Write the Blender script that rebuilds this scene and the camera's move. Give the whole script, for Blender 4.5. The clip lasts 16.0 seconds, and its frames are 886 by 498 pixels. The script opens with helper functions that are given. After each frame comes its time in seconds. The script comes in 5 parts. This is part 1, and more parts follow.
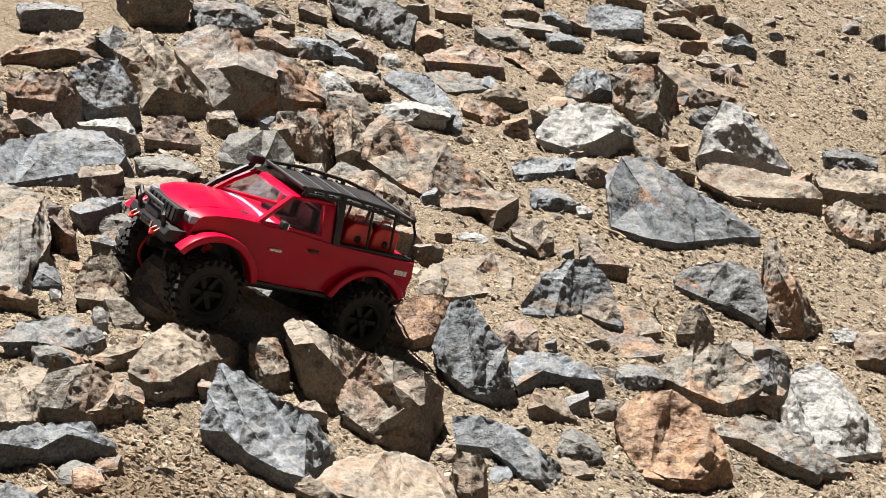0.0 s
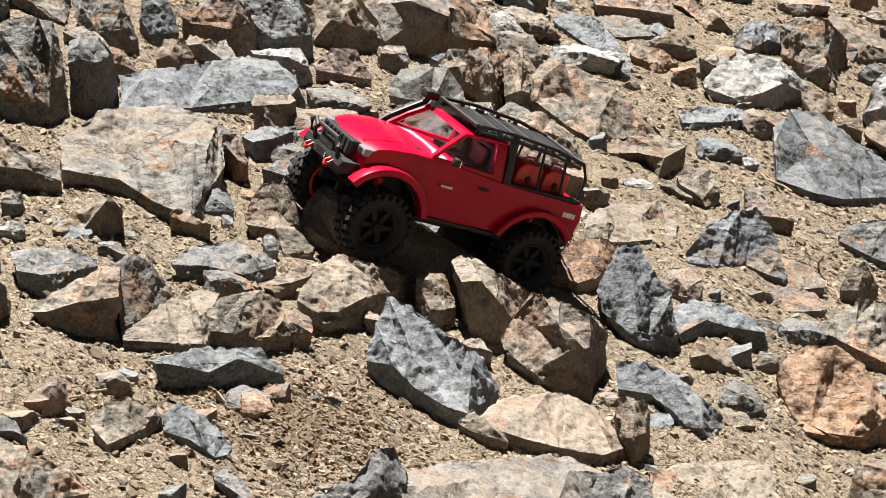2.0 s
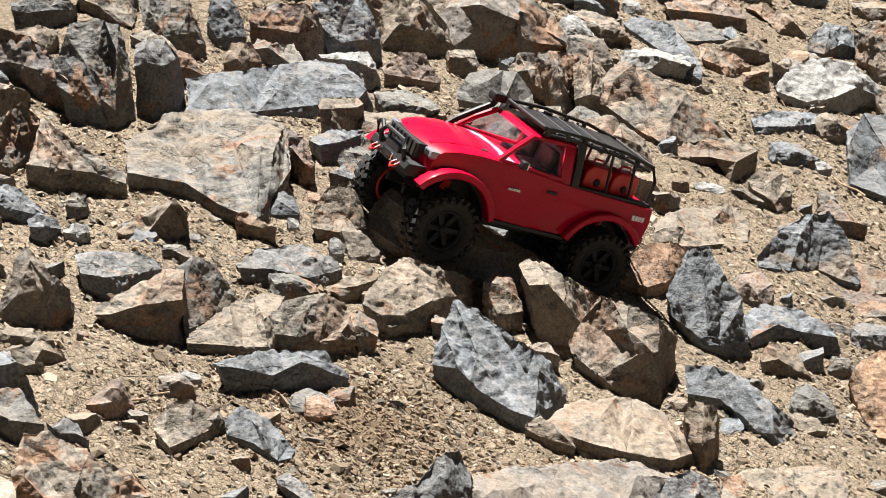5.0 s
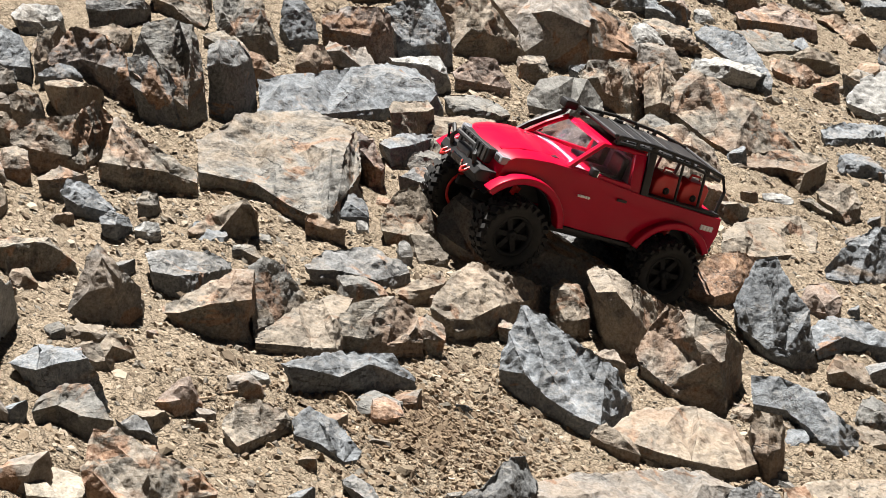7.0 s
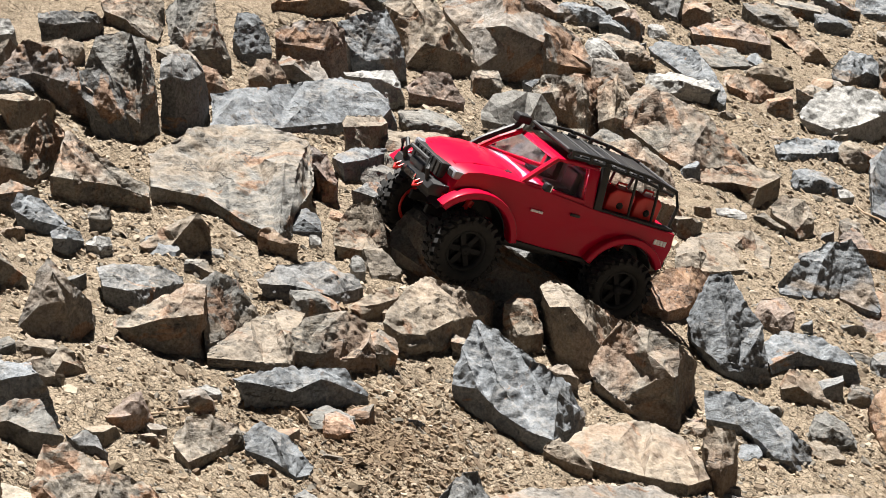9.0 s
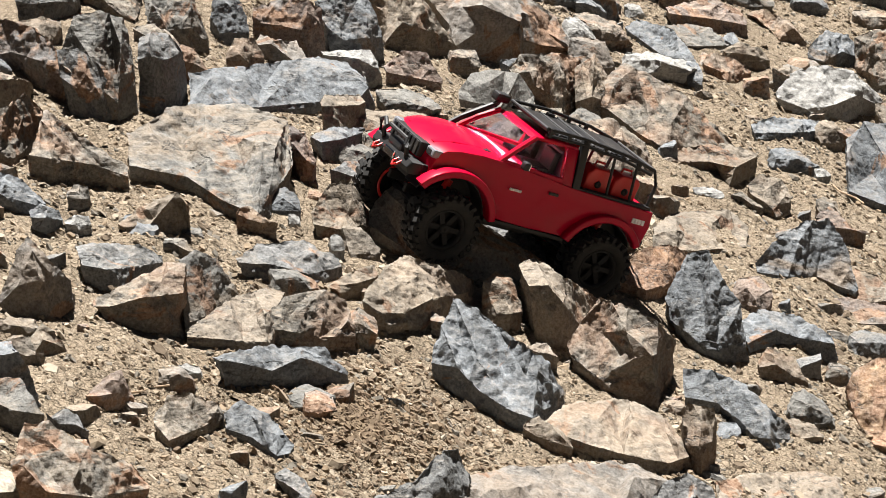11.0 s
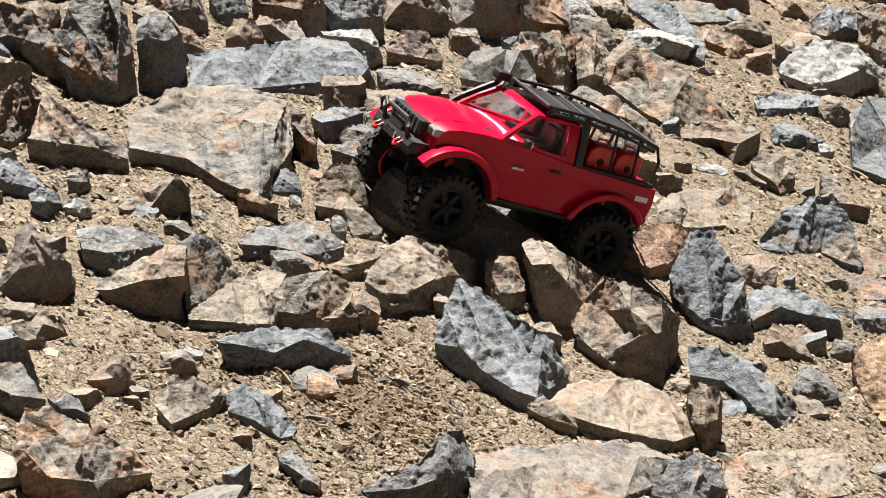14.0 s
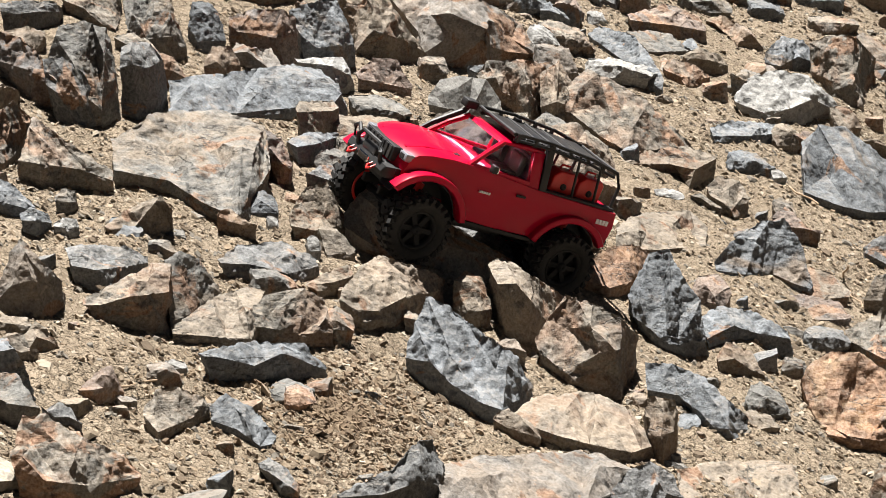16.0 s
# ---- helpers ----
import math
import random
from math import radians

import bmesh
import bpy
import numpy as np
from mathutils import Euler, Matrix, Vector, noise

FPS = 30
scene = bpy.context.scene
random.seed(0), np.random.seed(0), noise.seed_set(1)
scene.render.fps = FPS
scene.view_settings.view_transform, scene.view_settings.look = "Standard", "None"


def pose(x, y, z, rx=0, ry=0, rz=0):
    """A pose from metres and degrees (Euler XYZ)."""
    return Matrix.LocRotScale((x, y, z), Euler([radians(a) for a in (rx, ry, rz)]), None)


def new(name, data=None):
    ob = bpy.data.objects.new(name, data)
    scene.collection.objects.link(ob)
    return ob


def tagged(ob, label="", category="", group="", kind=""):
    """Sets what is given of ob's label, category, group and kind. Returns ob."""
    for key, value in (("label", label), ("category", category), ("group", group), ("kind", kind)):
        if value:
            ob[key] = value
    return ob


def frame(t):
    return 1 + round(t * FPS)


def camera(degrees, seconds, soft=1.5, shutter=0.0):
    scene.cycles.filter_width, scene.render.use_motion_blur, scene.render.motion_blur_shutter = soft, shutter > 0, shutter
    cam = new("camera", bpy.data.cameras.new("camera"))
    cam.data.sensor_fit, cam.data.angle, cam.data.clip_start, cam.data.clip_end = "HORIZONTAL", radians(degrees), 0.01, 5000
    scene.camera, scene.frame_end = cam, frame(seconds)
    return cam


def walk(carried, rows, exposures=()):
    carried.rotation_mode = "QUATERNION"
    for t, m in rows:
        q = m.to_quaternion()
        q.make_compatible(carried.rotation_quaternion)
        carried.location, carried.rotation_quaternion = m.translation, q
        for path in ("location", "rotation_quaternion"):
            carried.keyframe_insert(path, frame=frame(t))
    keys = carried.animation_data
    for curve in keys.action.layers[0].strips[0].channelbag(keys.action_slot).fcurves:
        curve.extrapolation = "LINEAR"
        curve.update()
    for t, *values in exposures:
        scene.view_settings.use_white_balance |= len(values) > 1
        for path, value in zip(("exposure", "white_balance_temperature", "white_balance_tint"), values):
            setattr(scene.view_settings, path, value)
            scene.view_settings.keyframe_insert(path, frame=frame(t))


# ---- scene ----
GX, GY = -0.2986, 0.2189          # the hillside: rise per metre to the right and away

cam = camera(20, 16.0, soft=0.5)
walk(cam, [
    (0.0, pose(0.0409, -4.5271, 0.8033, 81.245, 1.407, -1.477)),
    (0.5, pose(0.0389, -4.5245, 0.7970, 80.428, 1.399, -2.469)),
    (1.0, pose(0.0261, -4.5365, 0.7996, 80.122, 0.815, -2.110)),
    (1.5, pose(0.0000, -4.5301, 0.7988, 80.000, -0.000, -0.000)),
    (2.0, pose(-0.0166, -4.5373, 0.8015, 79.956, -0.804, 2.024)),
    (2.5, pose(-0.0121, -4.5373, 0.8066, 79.935, -1.171, 2.624)),
    (3.0, pose(-0.0079, -4.5218, 0.8049, 80.044, -1.319, 2.450)),
    (3.5, pose(-0.0031, -4.5139, 0.7972, 79.863, -1.232, 2.730)),
    (4.0, pose(-0.0023, -4.5060, 0.7861, 80.100, -0.766, 3.291)),
    (4.2, pose(0.0011, -4.4990, 0.7838, 80.154, -0.489, 3.304)),
    (6.5, pose(-0.0098, -4.5095, 0.7785, 80.238, -1.322, 4.930)),
    (7.0, pose(-0.0132, -4.5119, 0.7816, 80.299, -1.394, 5.317)),
    (7.5, pose(-0.0173, -4.5134, 0.7783, 80.483, -1.103, 5.787)),
    (8.0, pose(-0.0045, -4.5102, 0.7840, 80.479, -1.193, 5.424)),
    (8.5, pose(-0.0136, -4.5048, 0.7795, 80.690, -1.676, 4.682)),
    (8.7, pose(-0.0080, -4.5023, 0.7796, 80.702, -1.619, 4.450)),
    (10.8, pose(-0.0218, -4.5008, 0.7757, 80.184, -1.678, 4.011)),
    (11.0, pose(-0.0194, -4.5066, 0.7755, 80.262, -1.637, 3.704)),
    (11.5, pose(-0.0108, -4.5078, 0.7758, 80.308, -1.030, 1.826)),
    (12.0, pose(-0.0009, -4.5077, 0.7741, 80.191, -0.498, 0.002)),
    (12.5, pose(-0.0035, -4.5087, 0.7691, 80.096, -0.866, 0.030)),
    (13.0, pose(-0.0182, -4.4980, 0.7640, 79.931, -1.627, 1.613)),
    (13.5, pose(-0.0091, -4.4946, 0.7688, 79.611, -1.578, 2.836)),
    (14.0, pose(-0.0177, -4.4840, 0.7714, 79.801, -1.041, 3.697)),
    (14.5, pose(-0.0154, -4.4869, 0.7782, 80.172, -0.754, 4.042)),
    (15.0, pose(-0.0104, -4.5048, 0.7773, 80.361, -0.609, 3.424)),
    (15.5, pose(-0.0259, -4.6361, 0.7942, 80.344, -1.052, 3.168)),
    (16.0, pose(-0.0284, -4.6905, 0.8065, 80.289, -1.592, 2.795)),
])

# ---- world and light ----
SUN_ELEV, SUN_AZ = 77, -32     # degrees; azimuth clockwise from +y (behind the slope)
world = bpy.data.worlds.new("sky")
scene.world = world
world.use_nodes = True
wn = world.node_tree.nodes
sky = wn.new("ShaderNodeTexSky")
sky.sky_type, sky.sun_disc = "NISHITA", False
sky.sun_elevation, sky.sun_rotation = radians(SUN_ELEV), radians(SUN_AZ)
wn["Background"].inputs["Strength"].default_value = 0.0035
world.node_tree.links.new(sky.outputs[0], wn["Background"].inputs["Color"])
sun = new("sun", bpy.data.lights.new("sun", "SUN"))
sun.data.energy, sun.data.angle, sun.data.color = 5.0, radians(0.55), (1.0, 0.972, 0.93)
_e, _a = radians(SUN_ELEV), radians(SUN_AZ)
sun_way = Vector((math.sin(_a) * math.cos(_e), math.cos(_a) * math.cos(_e), math.sin(_e)))
sun.rotation_mode = "QUATERNION"
sun.rotation_quaternion = sun_way.to_track_quat("Z", "Y")
scene.view_settings.exposure = 1.80


# ---- materials ----
class Nodes:
    """A small wrapper to write node materials briefly."""

    def __init__(self, name):
        self.mat = bpy.data.materials.new(name)
        self.mat.use_nodes = True
        self.tree = self.mat.node_tree
        self.bsdf = self.tree.nodes["Principled BSDF"]

    def add(self, kind, **values):
        node = self.tree.nodes.new(kind)
        for key, value in values.items():
            if key == "operation":
                node.operation = value
            elif key == "feature":
                node.feature = value
            else:
                node.inputs[key.replace("_", " ")].default_value = value
        return node

    def link(self, a, b):
        self.tree.links.new(a, b)

    def mix(self, fac, a, b, blend="MIX"):
        node = self.tree.nodes.new("ShaderNodeMix")
        node.data_type, node.blend_type = "RGBA", blend
        for socket, value in ((node.inputs[0], fac), (node.inputs[6], a), (node.inputs[7], b)):
            if isinstance(value, (tuple, list)):
                socket.default_value = (*value, 1)
            elif isinstance(value, (int, float)):
                socket.default_value = value
            else:
                self.link(value, socket)
        return node.outputs[2]

    def ramp(self, value, lo, hi):
        node = self.tree.nodes.new("ShaderNodeMapRange")
        node.inputs[1].default_value, node.inputs[2].default_value = lo, hi
        self.link(value, node.inputs[0])
        return node.outputs[0]

    def noise(self, coords, scale, detail=6.0, rough=0.6, distortion=0.0):
        node = self.add("ShaderNodeTexNoise", Scale=scale, Detail=detail, Roughness=rough, Distortion=distortion)
        self.link(coords, node.inputs["Vector"])
        return node.outputs["Fac"]

    def bump(self, height, strength, distance, before=None):
        node = self.add("ShaderNodeBump", Strength=strength, Distance=distance)
        self.link(height, node.inputs["Height"])
        if before is not None:
            self.link(before, node.inputs["Normal"])
        return node.outputs[0]

    def facets(self, coords, scale):
        """Flat broken facets: a height that tilts its own way in every cell, and the cell's random tone."""
        cell = self.add("ShaderNodeTexVoronoi", Scale=scale)
        self.link(coords, cell.inputs["Vector"])
        off = self.add("ShaderNodeVectorMath", operation="SUBTRACT")
        self.link(coords, off.inputs[0])
        self.link(cell.outputs["Position"], off.inputs[1])
        way = self.add("ShaderNodeVectorMath", operation="SUBTRACT")
        way.inputs[1].default_value = (0.5, 0.5, 0.5)
        self.link(cell.outputs["Color"], way.inputs[0])
        dot = self.add("ShaderNodeVectorMath", operation="DOT_PRODUCT")
        self.link(off.outputs[0], dot.inputs[0])
        self.link(way.outputs[0], dot.inputs[1])
        sep = self.tree.nodes.new("ShaderNodeSeparateColor")
        self.link(cell.outputs["Color"], sep.inputs[0])
        return dot.outputs["Value"], sep.outputs[0]

    def coords(self):
        """Object coordinates, shifted by the object's own random number."""
        tex = self.tree.nodes.new("ShaderNodeTexCoord")
        info = self.tree.nodes.new("ShaderNodeObjectInfo")
        scale = self.add("ShaderNodeVectorMath", operation="MULTIPLY_ADD")
        comb = self.tree.nodes.new("ShaderNodeCombineXYZ")
        for i in range(3):
            self.link(info.outputs["Random"], comb.inputs[i])
        scale.inputs[1].default_value = (37.0, 53.0, 71.0)
        self.link(comb.outputs[0], scale.inputs[0])
        self.link(tex.outputs["Object"], scale.inputs[2])
        return scale.outputs[0], info.outputs["Random"]


def stone(name, base, other, stain, stain_amount=0.35, vein=0.25, strata=1.0, dust=0.35, rough=0.85, tilt=(0.5, 0.2, 1.0), patch=6.5, rust=0.3, value=(0.46, 0.64), relief=1.0):
    """Broken rock: mottled base, streaked layers, mineral stains, pale veins and dust on the upward faces."""
    n = Nodes(name)
    co, rnd = n.coords()
    m = n.add("ShaderNodeMapping")
    m.inputs["Rotation"].default_value = tilt
    m.inputs["Scale"].default_value = (1.0, 1.0, 5.0)
    n.link(co, m.inputs["Vector"])
    big = n.noise(co, 9.0, 4, 0.55)
    layer = n.noise(m.outputs[0], 14.0, 8, 0.7, 0.6)
    fine = n.noise(co, 190.0, 5, 0.8)
    col = n.mix(n.ramp(big, 0.42, 0.58), base, other)
    mott = n.noise(co, 34.0, 7, 0.7, 0.5)
    col = n.mix(n.ramp(mott, 0.53, 0.60), col, tuple(min(0.8, 1.28 * v + 0.01) for v in other))
    col = n.mix(n.ramp(mott, 0.45, 0.38), col, tuple(0.58 * v for v in base))
    col = n.mix(n.ramp(layer, 0.35, 0.7), col, n.mix(0.45, col, tuple(0.45 * v for v in base)))
    col = n.mix(n.ramp(n.noise(co, patch, 7, 0.65, 0.8), 0.62 - 0.3 * stain_amount, 0.70 - 0.2 * stain_amount), col, stain)
    iron = n.noise(co, 8.0, 8, 0.62, 1.2)
    col = n.mix(n.ramp(iron, 0.66 - 0.2 * rust, 0.70 - 0.2 * rust), col, n.mix(n.ramp(fine, 0.3, 0.7), (0.38, 0.145, 0.04), (0.54, 0.25, 0.075)))
    vn = n.add("ShaderNodeTexVoronoi", feature="DISTANCE_TO_EDGE", Scale=14.0)
    warp = n.add("ShaderNodeVectorMath", operation="MULTIPLY_ADD")
    wt = n.add("ShaderNodeTexNoise", Scale=18.0, Detail=4.0)
    n.link(co, wt.inputs["Vector"])
    warp.inputs[1].default_value = (0.05, 0.05, 0.05)
    n.link(wt.outputs["Color"], warp.inputs[0])
    n.link(co, warp.inputs[2])
    n.link(warp.outputs[0], vn.inputs["Vector"])
    plane_a, tone_a = n.facets(warp.outputs[0], 20.0)
    plane_b, tone_b = n.facets(warp.outputs[0], 62.0)
    for tone, depth in ((tone_a, 0.12), (tone_b, 0.22)):
        col = n.mix(n.ramp(tone, 0.62, 0.2), col, n.mix(depth, col, (0.03, 0.03, 0.03)))
    thin = n.ramp(vn.outputs["Distance"], 0.02, 0.0)
    mask = n.add("ShaderNodeMath", operation="MULTIPLY")
    n.link(thin, mask.inputs[0])
    n.link(n.ramp(n.noise(co, 11.0, 3), 0.5, 0.62), mask.inputs[1])
    vm = n.add("ShaderNodeMath", operation="MULTIPLY")
    vm.inputs[1].default_value = vein
    n.link(mask.outputs[0], vm.inputs[0])
    col = n.mix(vm.outputs[0], col, (0.62, 0.61, 0.58))
    m2 = n.add("ShaderNodeMapping")
    m2.inputs["Rotation"].default_value = (tilt[0] + 0.5, tilt[1] - 0.4, 0.3)
    m2.inputs["Scale"].default_value = (1.0, 1.0, 3.2)
    n.link(co, m2.inputs["Vector"])
    sub = n.add("ShaderNodeMath", operation="SUBTRACT")
    sub.inputs[1].default_value = 0.5
    n.link(n.noise(m2.outputs[0], 9.0, 5, 0.6, 0.4), sub.inputs[0])
    mag = n.add("ShaderNodeMath", operation="ABSOLUTE")
    n.link(sub.outputs[0], mag.inputs[0])
    split = n.ramp(mag.outputs[0], 0.002, 0.016)
    keep = n.add("ShaderNodeMath", operation="MAXIMUM")
    n.link(split, keep.inputs[0])
    n.link(n.ramp(n.noise(co, 7.0, 3), 0.62, 0.55), keep.inputs[1])
    split = keep.outputs[0]
    col = n.mix(split, n.mix(0.75, col, (0.03, 0.028, 0.025)), col)
    speck = n.ramp(fine, 0.33, 0.67)
    col = n.mix(speck, n.mix(0.52, col, (0.02, 0.02, 0.02)), n.mix(0.30, col, (0.78, 0.77, 0.73)))
    geo = n.tree.nodes.new("ShaderNodeNewGeometry")
    sep = n.tree.nodes.new("ShaderNodeSeparateXYZ")
    n.link(geo.outputs["True Normal"], sep.inputs[0])
    up = n.add("ShaderNodeMath", operation="MULTIPLY")
    n.link(n.ramp(sep.outputs["Z"], 0.55, 0.95), up.inputs[0])
    n.link(n.ramp(n.noise(co, 16.0, 6, 0.7), 0.46, 0.60), up.inputs[1])
    ud = n.add("ShaderNodeMath", operation="MULTIPLY")
    ud.inputs[1].default_value = dust
    n.link(up.outputs[0], ud.inputs[0])
    col = n.mix(ud.outputs[0], col, (0.52, 0.42, 0.31))
    worn = n.add("ShaderNodeMath", operation="MULTIPLY")
    worn.inputs[1].default_value = 0.45
    n.link(n.ramp(geo.outputs["Pointiness"], 0.53, 0.62), worn.inputs[0])
    col = n.mix(worn.outputs[0], col, tuple(min(0.7, 0.35 + 0.8 * v) for v in base))
    hue = n.tree.nodes.new("ShaderNodeHueSaturation")
    n.link(col, hue.inputs["Color"])
    vmap = n.tree.nodes.new("ShaderNodeMapRange")
    vmap.inputs[3].default_value, vmap.inputs[4].default_value = value
    n.link(rnd, vmap.inputs[0])
    n.link(vmap.outputs[0], hue.inputs["Value"])
    n.link(hue.outputs[0], n.bsdf.inputs["Base Color"])
    n.bsdf.inputs["Roughness"].default_value = rough
    n.bsdf.inputs["Specular IOR Level"].default_value = 0.35
    b = n.bump(plane_a, 0.28 * relief, 1.0)
    b = n.bump(plane_b, 0.36 * relief, 1.0, b)
    b = n.bump(split, 0.7 * strata, 0.004, b)
    b = n.bump(layer, 0.5 * strata, 0.006, b)
    b = n.bump(n.noise(co, 45.0, 6, 0.6), 0.7, 0.006, b)
    b = n.bump(fine, 0.35, 0.0012, b)
    n.link(b, n.bsdf.inputs["Normal"])
    return n.mat


SLATE = stone("slate", (0.245, 0.285, 0.335), (0.315, 0.355, 0.40), (0.36, 0.25, 0.16), 0.2, 0.35, 1.0, 0.25, rust=0.1, value=(0.38, 0.52))
GREY = stone("grey_stone", (0.30, 0.29, 0.265), (0.40, 0.38, 0.34), (0.46, 0.34, 0.22), 0.55, 0.25, 1.2, 0.40, rust=0.45, value=(0.35, 0.47))
TAN = stone("tan_stone", (0.58, 0.43, 0.275), (0.48, 0.37, 0.255), (0.46, 0.28, 0.15), 0.35, 0.1, 1.0, 0.5, rust=0.5, value=(0.38, 0.50))
OLIVE = stone("olive_stone", (0.25, 0.205, 0.145), (0.34, 0.265, 0.18), (0.38, 0.20, 0.09), 0.5, 0.12, 1.2, 0.6, rust=0.5)
DARK = stone("dark_stone", (0.15, 0.16, 0.17), (0.24, 0.24, 0.245), (0.24, 0.18, 0.13), 0.15, 0.25, 1.0, 0.25, value=(0.42, 0.60))
PALE = stone("pale_stone", (0.60, 0.585, 0.55), (0.50, 0.49, 0.465), (0.42, 0.36, 0.29), 0.1, 0.15, 0.7, 0.15, rust=-0.3, value=(0.55, 0.66))
RUST = stone("rust_stone", (0.60, 0.24, 0.05), (0.54, 0.30, 0.12), (0.26, 0.27, 0.285), 0.12, 0.2, 0.9, 0.0, patch=5.0, rust=1.0, value=(0.48, 0.58))
PINK = stone("pink_stone", (0.50, 0.40, 0.31), (0.40, 0.36, 0.32), (0.50, 0.37, 0.26), 0.6, 0.25, 0.7, 0.20, rust=0.6, value=(0.40, 0.50))
BROWN = stone("brown_stone", (0.31, 0.165, 0.10), (0.37, 0.235, 0.16), (0.25, 0.25, 0.255), 0.3, 0.2, 1.0, 0.30, rust=0.7)
OCHRE = stone("ochre_stone", (0.52, 0.33, 0.185), (0.46, 0.31, 0.19), (0.44, 0.25, 0.11), 0.35, 0.1, 1.0, 0.30, rust=0.6, value=(0.42, 0.54))
SPECKLE = stone("speckled_stone", (0.46, 0.455, 0.44), (0.30, 0.30, 0.30), (0.62, 0.60, 0.57), 0.5, 0.4, 0.8, 0.15, rust=-0.3, value=(0.50, 0.62))
SMOOTH = stone("smooth_stone", (0.34, 0.325, 0.29), (0.38, 0.36, 0.32), (0.33, 0.28, 0.22), 0.1, 0.05, 0.25, 0.20, rust=-0.5, relief=0.25, value=(0.47, 0.56))
CREAM = stone("cream_stone", (0.62, 0.50, 0.34), (0.56, 0.47, 0.35), (0.50, 0.36, 0.20), 0.2, 0.05, 0.4, 0.20, rust=-0.3, value=(0.50, 0.60))
WORDS = {SLATE: "blue-grey slate", GREY: "light grey layered stone", TAN: "tan sandstone", OLIVE: "olive-brown stone", DARK: "dark grey stone",
         PALE: "pale whitish stone", RUST: "orange-stained grey stone", PINK: "pinkish beige stone", BROWN: "reddish-brown stone",
         OCHRE: "orange-tan stone", SPECKLE: "speckled grey-white stone", SMOOTH: "smooth grey stone", CREAM: "cream-yellow stone"}


def dirt_material():
    n = Nodes("dirt")
    tex = n.tree.nodes.new("ShaderNodeTexCoord")
    co = tex.outputs["Object"]
    col = n.mix(n.ramp(n.noise(co, 2.2, 5, 0.6), 0.35, 0.65), (0.35, 0.272, 0.195), (0.27, 0.205, 0.143))
    col = n.mix(n.ramp(n.noise(co, 28.0, 8, 0.7), 0.42, 0.66), col, (0.41, 0.335, 0.25))
    grain = n.noise(co, 240.0, 5, 0.7)
    col = n.mix(n.ramp(grain, 0.3, 0.7), n.mix(0.5, col, (0.10, 0.075, 0.05)), col)
    warp = n.add("ShaderNodeVectorMath", operation="MULTIPLY_ADD")
    wt = n.add("ShaderNodeTexNoise", Scale=22.0, Detail=4.0)
    n.link(co, wt.inputs["Vector"])
    warp.inputs[1].default_value = (0.03, 0.03, 0.03)
    n.link(wt.outputs["Color"], warp.inputs[0])
    n.link(co, warp.inputs[2])
    vo = n.add("ShaderNodeTexVoronoi", feature="DISTANCE_TO_EDGE", Scale=17.0, Randomness=1.0)
    n.link(warp.outputs[0], vo.inputs["Vector"])
    edge = n.ramp(vo.outputs["Distance"], 0.0, 0.035)
    part_of = n.add("ShaderNodeMath", operation="MAXIMUM")
    n.link(edge, part_of.inputs[0])
    n.link(n.ramp(n.noise(co, 5.0, 4), 0.58, 0.48), part_of.inputs[1])
    crack = part_of.outputs[0]
    flakes = []
    for scale, mix in ((85.0, 0.35), (190.0, 0.35)):
        cell = n.add("ShaderNodeTexVoronoi", Scale=scale)
        n.link(warp.outputs[0], cell.inputs["Vector"])
        sep = n.tree.nodes.new("ShaderNodeSeparateColor")
        n.link(cell.outputs["Color"], sep.inputs[0])
        tone = n.mix(sep.outputs[0], (0.20, 0.15, 0.10), (0.56, 0.46, 0.345))
        col = n.mix(mix, col, tone)
        gap = n.add("ShaderNodeTexVoronoi", feature="DISTANCE_TO_EDGE", Scale=scale)
        n.link(warp.outputs[0], gap.inputs["Vector"])
        lift = n.add("ShaderNodeMath", operation="MULTIPLY")
        n.link(n.ramp(gap.outputs["Distance"], 0.0, 0.12), lift.inputs[0])
        n.link(sep.outputs[1], lift.inputs[1])
        flakes.append(lift.outputs[0])
        # Flake edges darkened in the colour, as the small shadows between flakes.
        col = n.mix(n.ramp(gap.outputs["Distance"], 0.06, 0.0), col, n.mix(0.35, col, (0.05, 0.04, 0.025)))
    col = n.mix(1.0, col, (0.605, 0.60, 0.59), "MULTIPLY")
    # The shadow inside the cracks is put into the colour.
    n.link(n.mix(crack, n.mix(0.5, col, (0.05, 0.035, 0.022)), col), n.bsdf.inputs["Base Color"])
    n.bsdf.inputs["Roughness"].default_value = 0.95
    n.bsdf.inputs["Specular IOR Level"].default_value = 0.15
    b = n.bump(crack, 0.9, 0.006)
    b = n.bump(flakes[0], 0.7, 0.008, b)
    b = n.bump(flakes[1], 0.8, 0.005, b)
    b = n.bump(n.noise(co, 60.0, 6, 0.65), 0.5, 0.006, b)
    b = n.bump(grain, 0.35, 0.0012, b)
    n.link(b, n.bsdf.inputs["Normal"])
    return n.mat


DIRT = dirt_material()


# ---- ground ----
def bumps(x, y):
    """The unevenness of the slope, in metres."""
    return (0.022 * noise.noise((x * 1.3, y * 1.3, 3.0)) + 0.016 * noise.noise((x * 4.5, y * 4.5, 9.0))
            + 0.011 * noise.noise((x * 14, y * 14, 1.0)) + 0.006 * noise.noise((x * 38, y * 38, 5.0)))


def ground_z(x, y):
    """The height of the dirt at x, y: the slope eases off into a plain far away."""
    fade = 1.0 / (1.0 + (max(0.0, math.hypot(x, y) - 4.0) / 9.0) ** 2)
    return (GX * x + GY * y) * fade - 0.012 + bumps(x, y) * min(1.0, fade + 0.3)


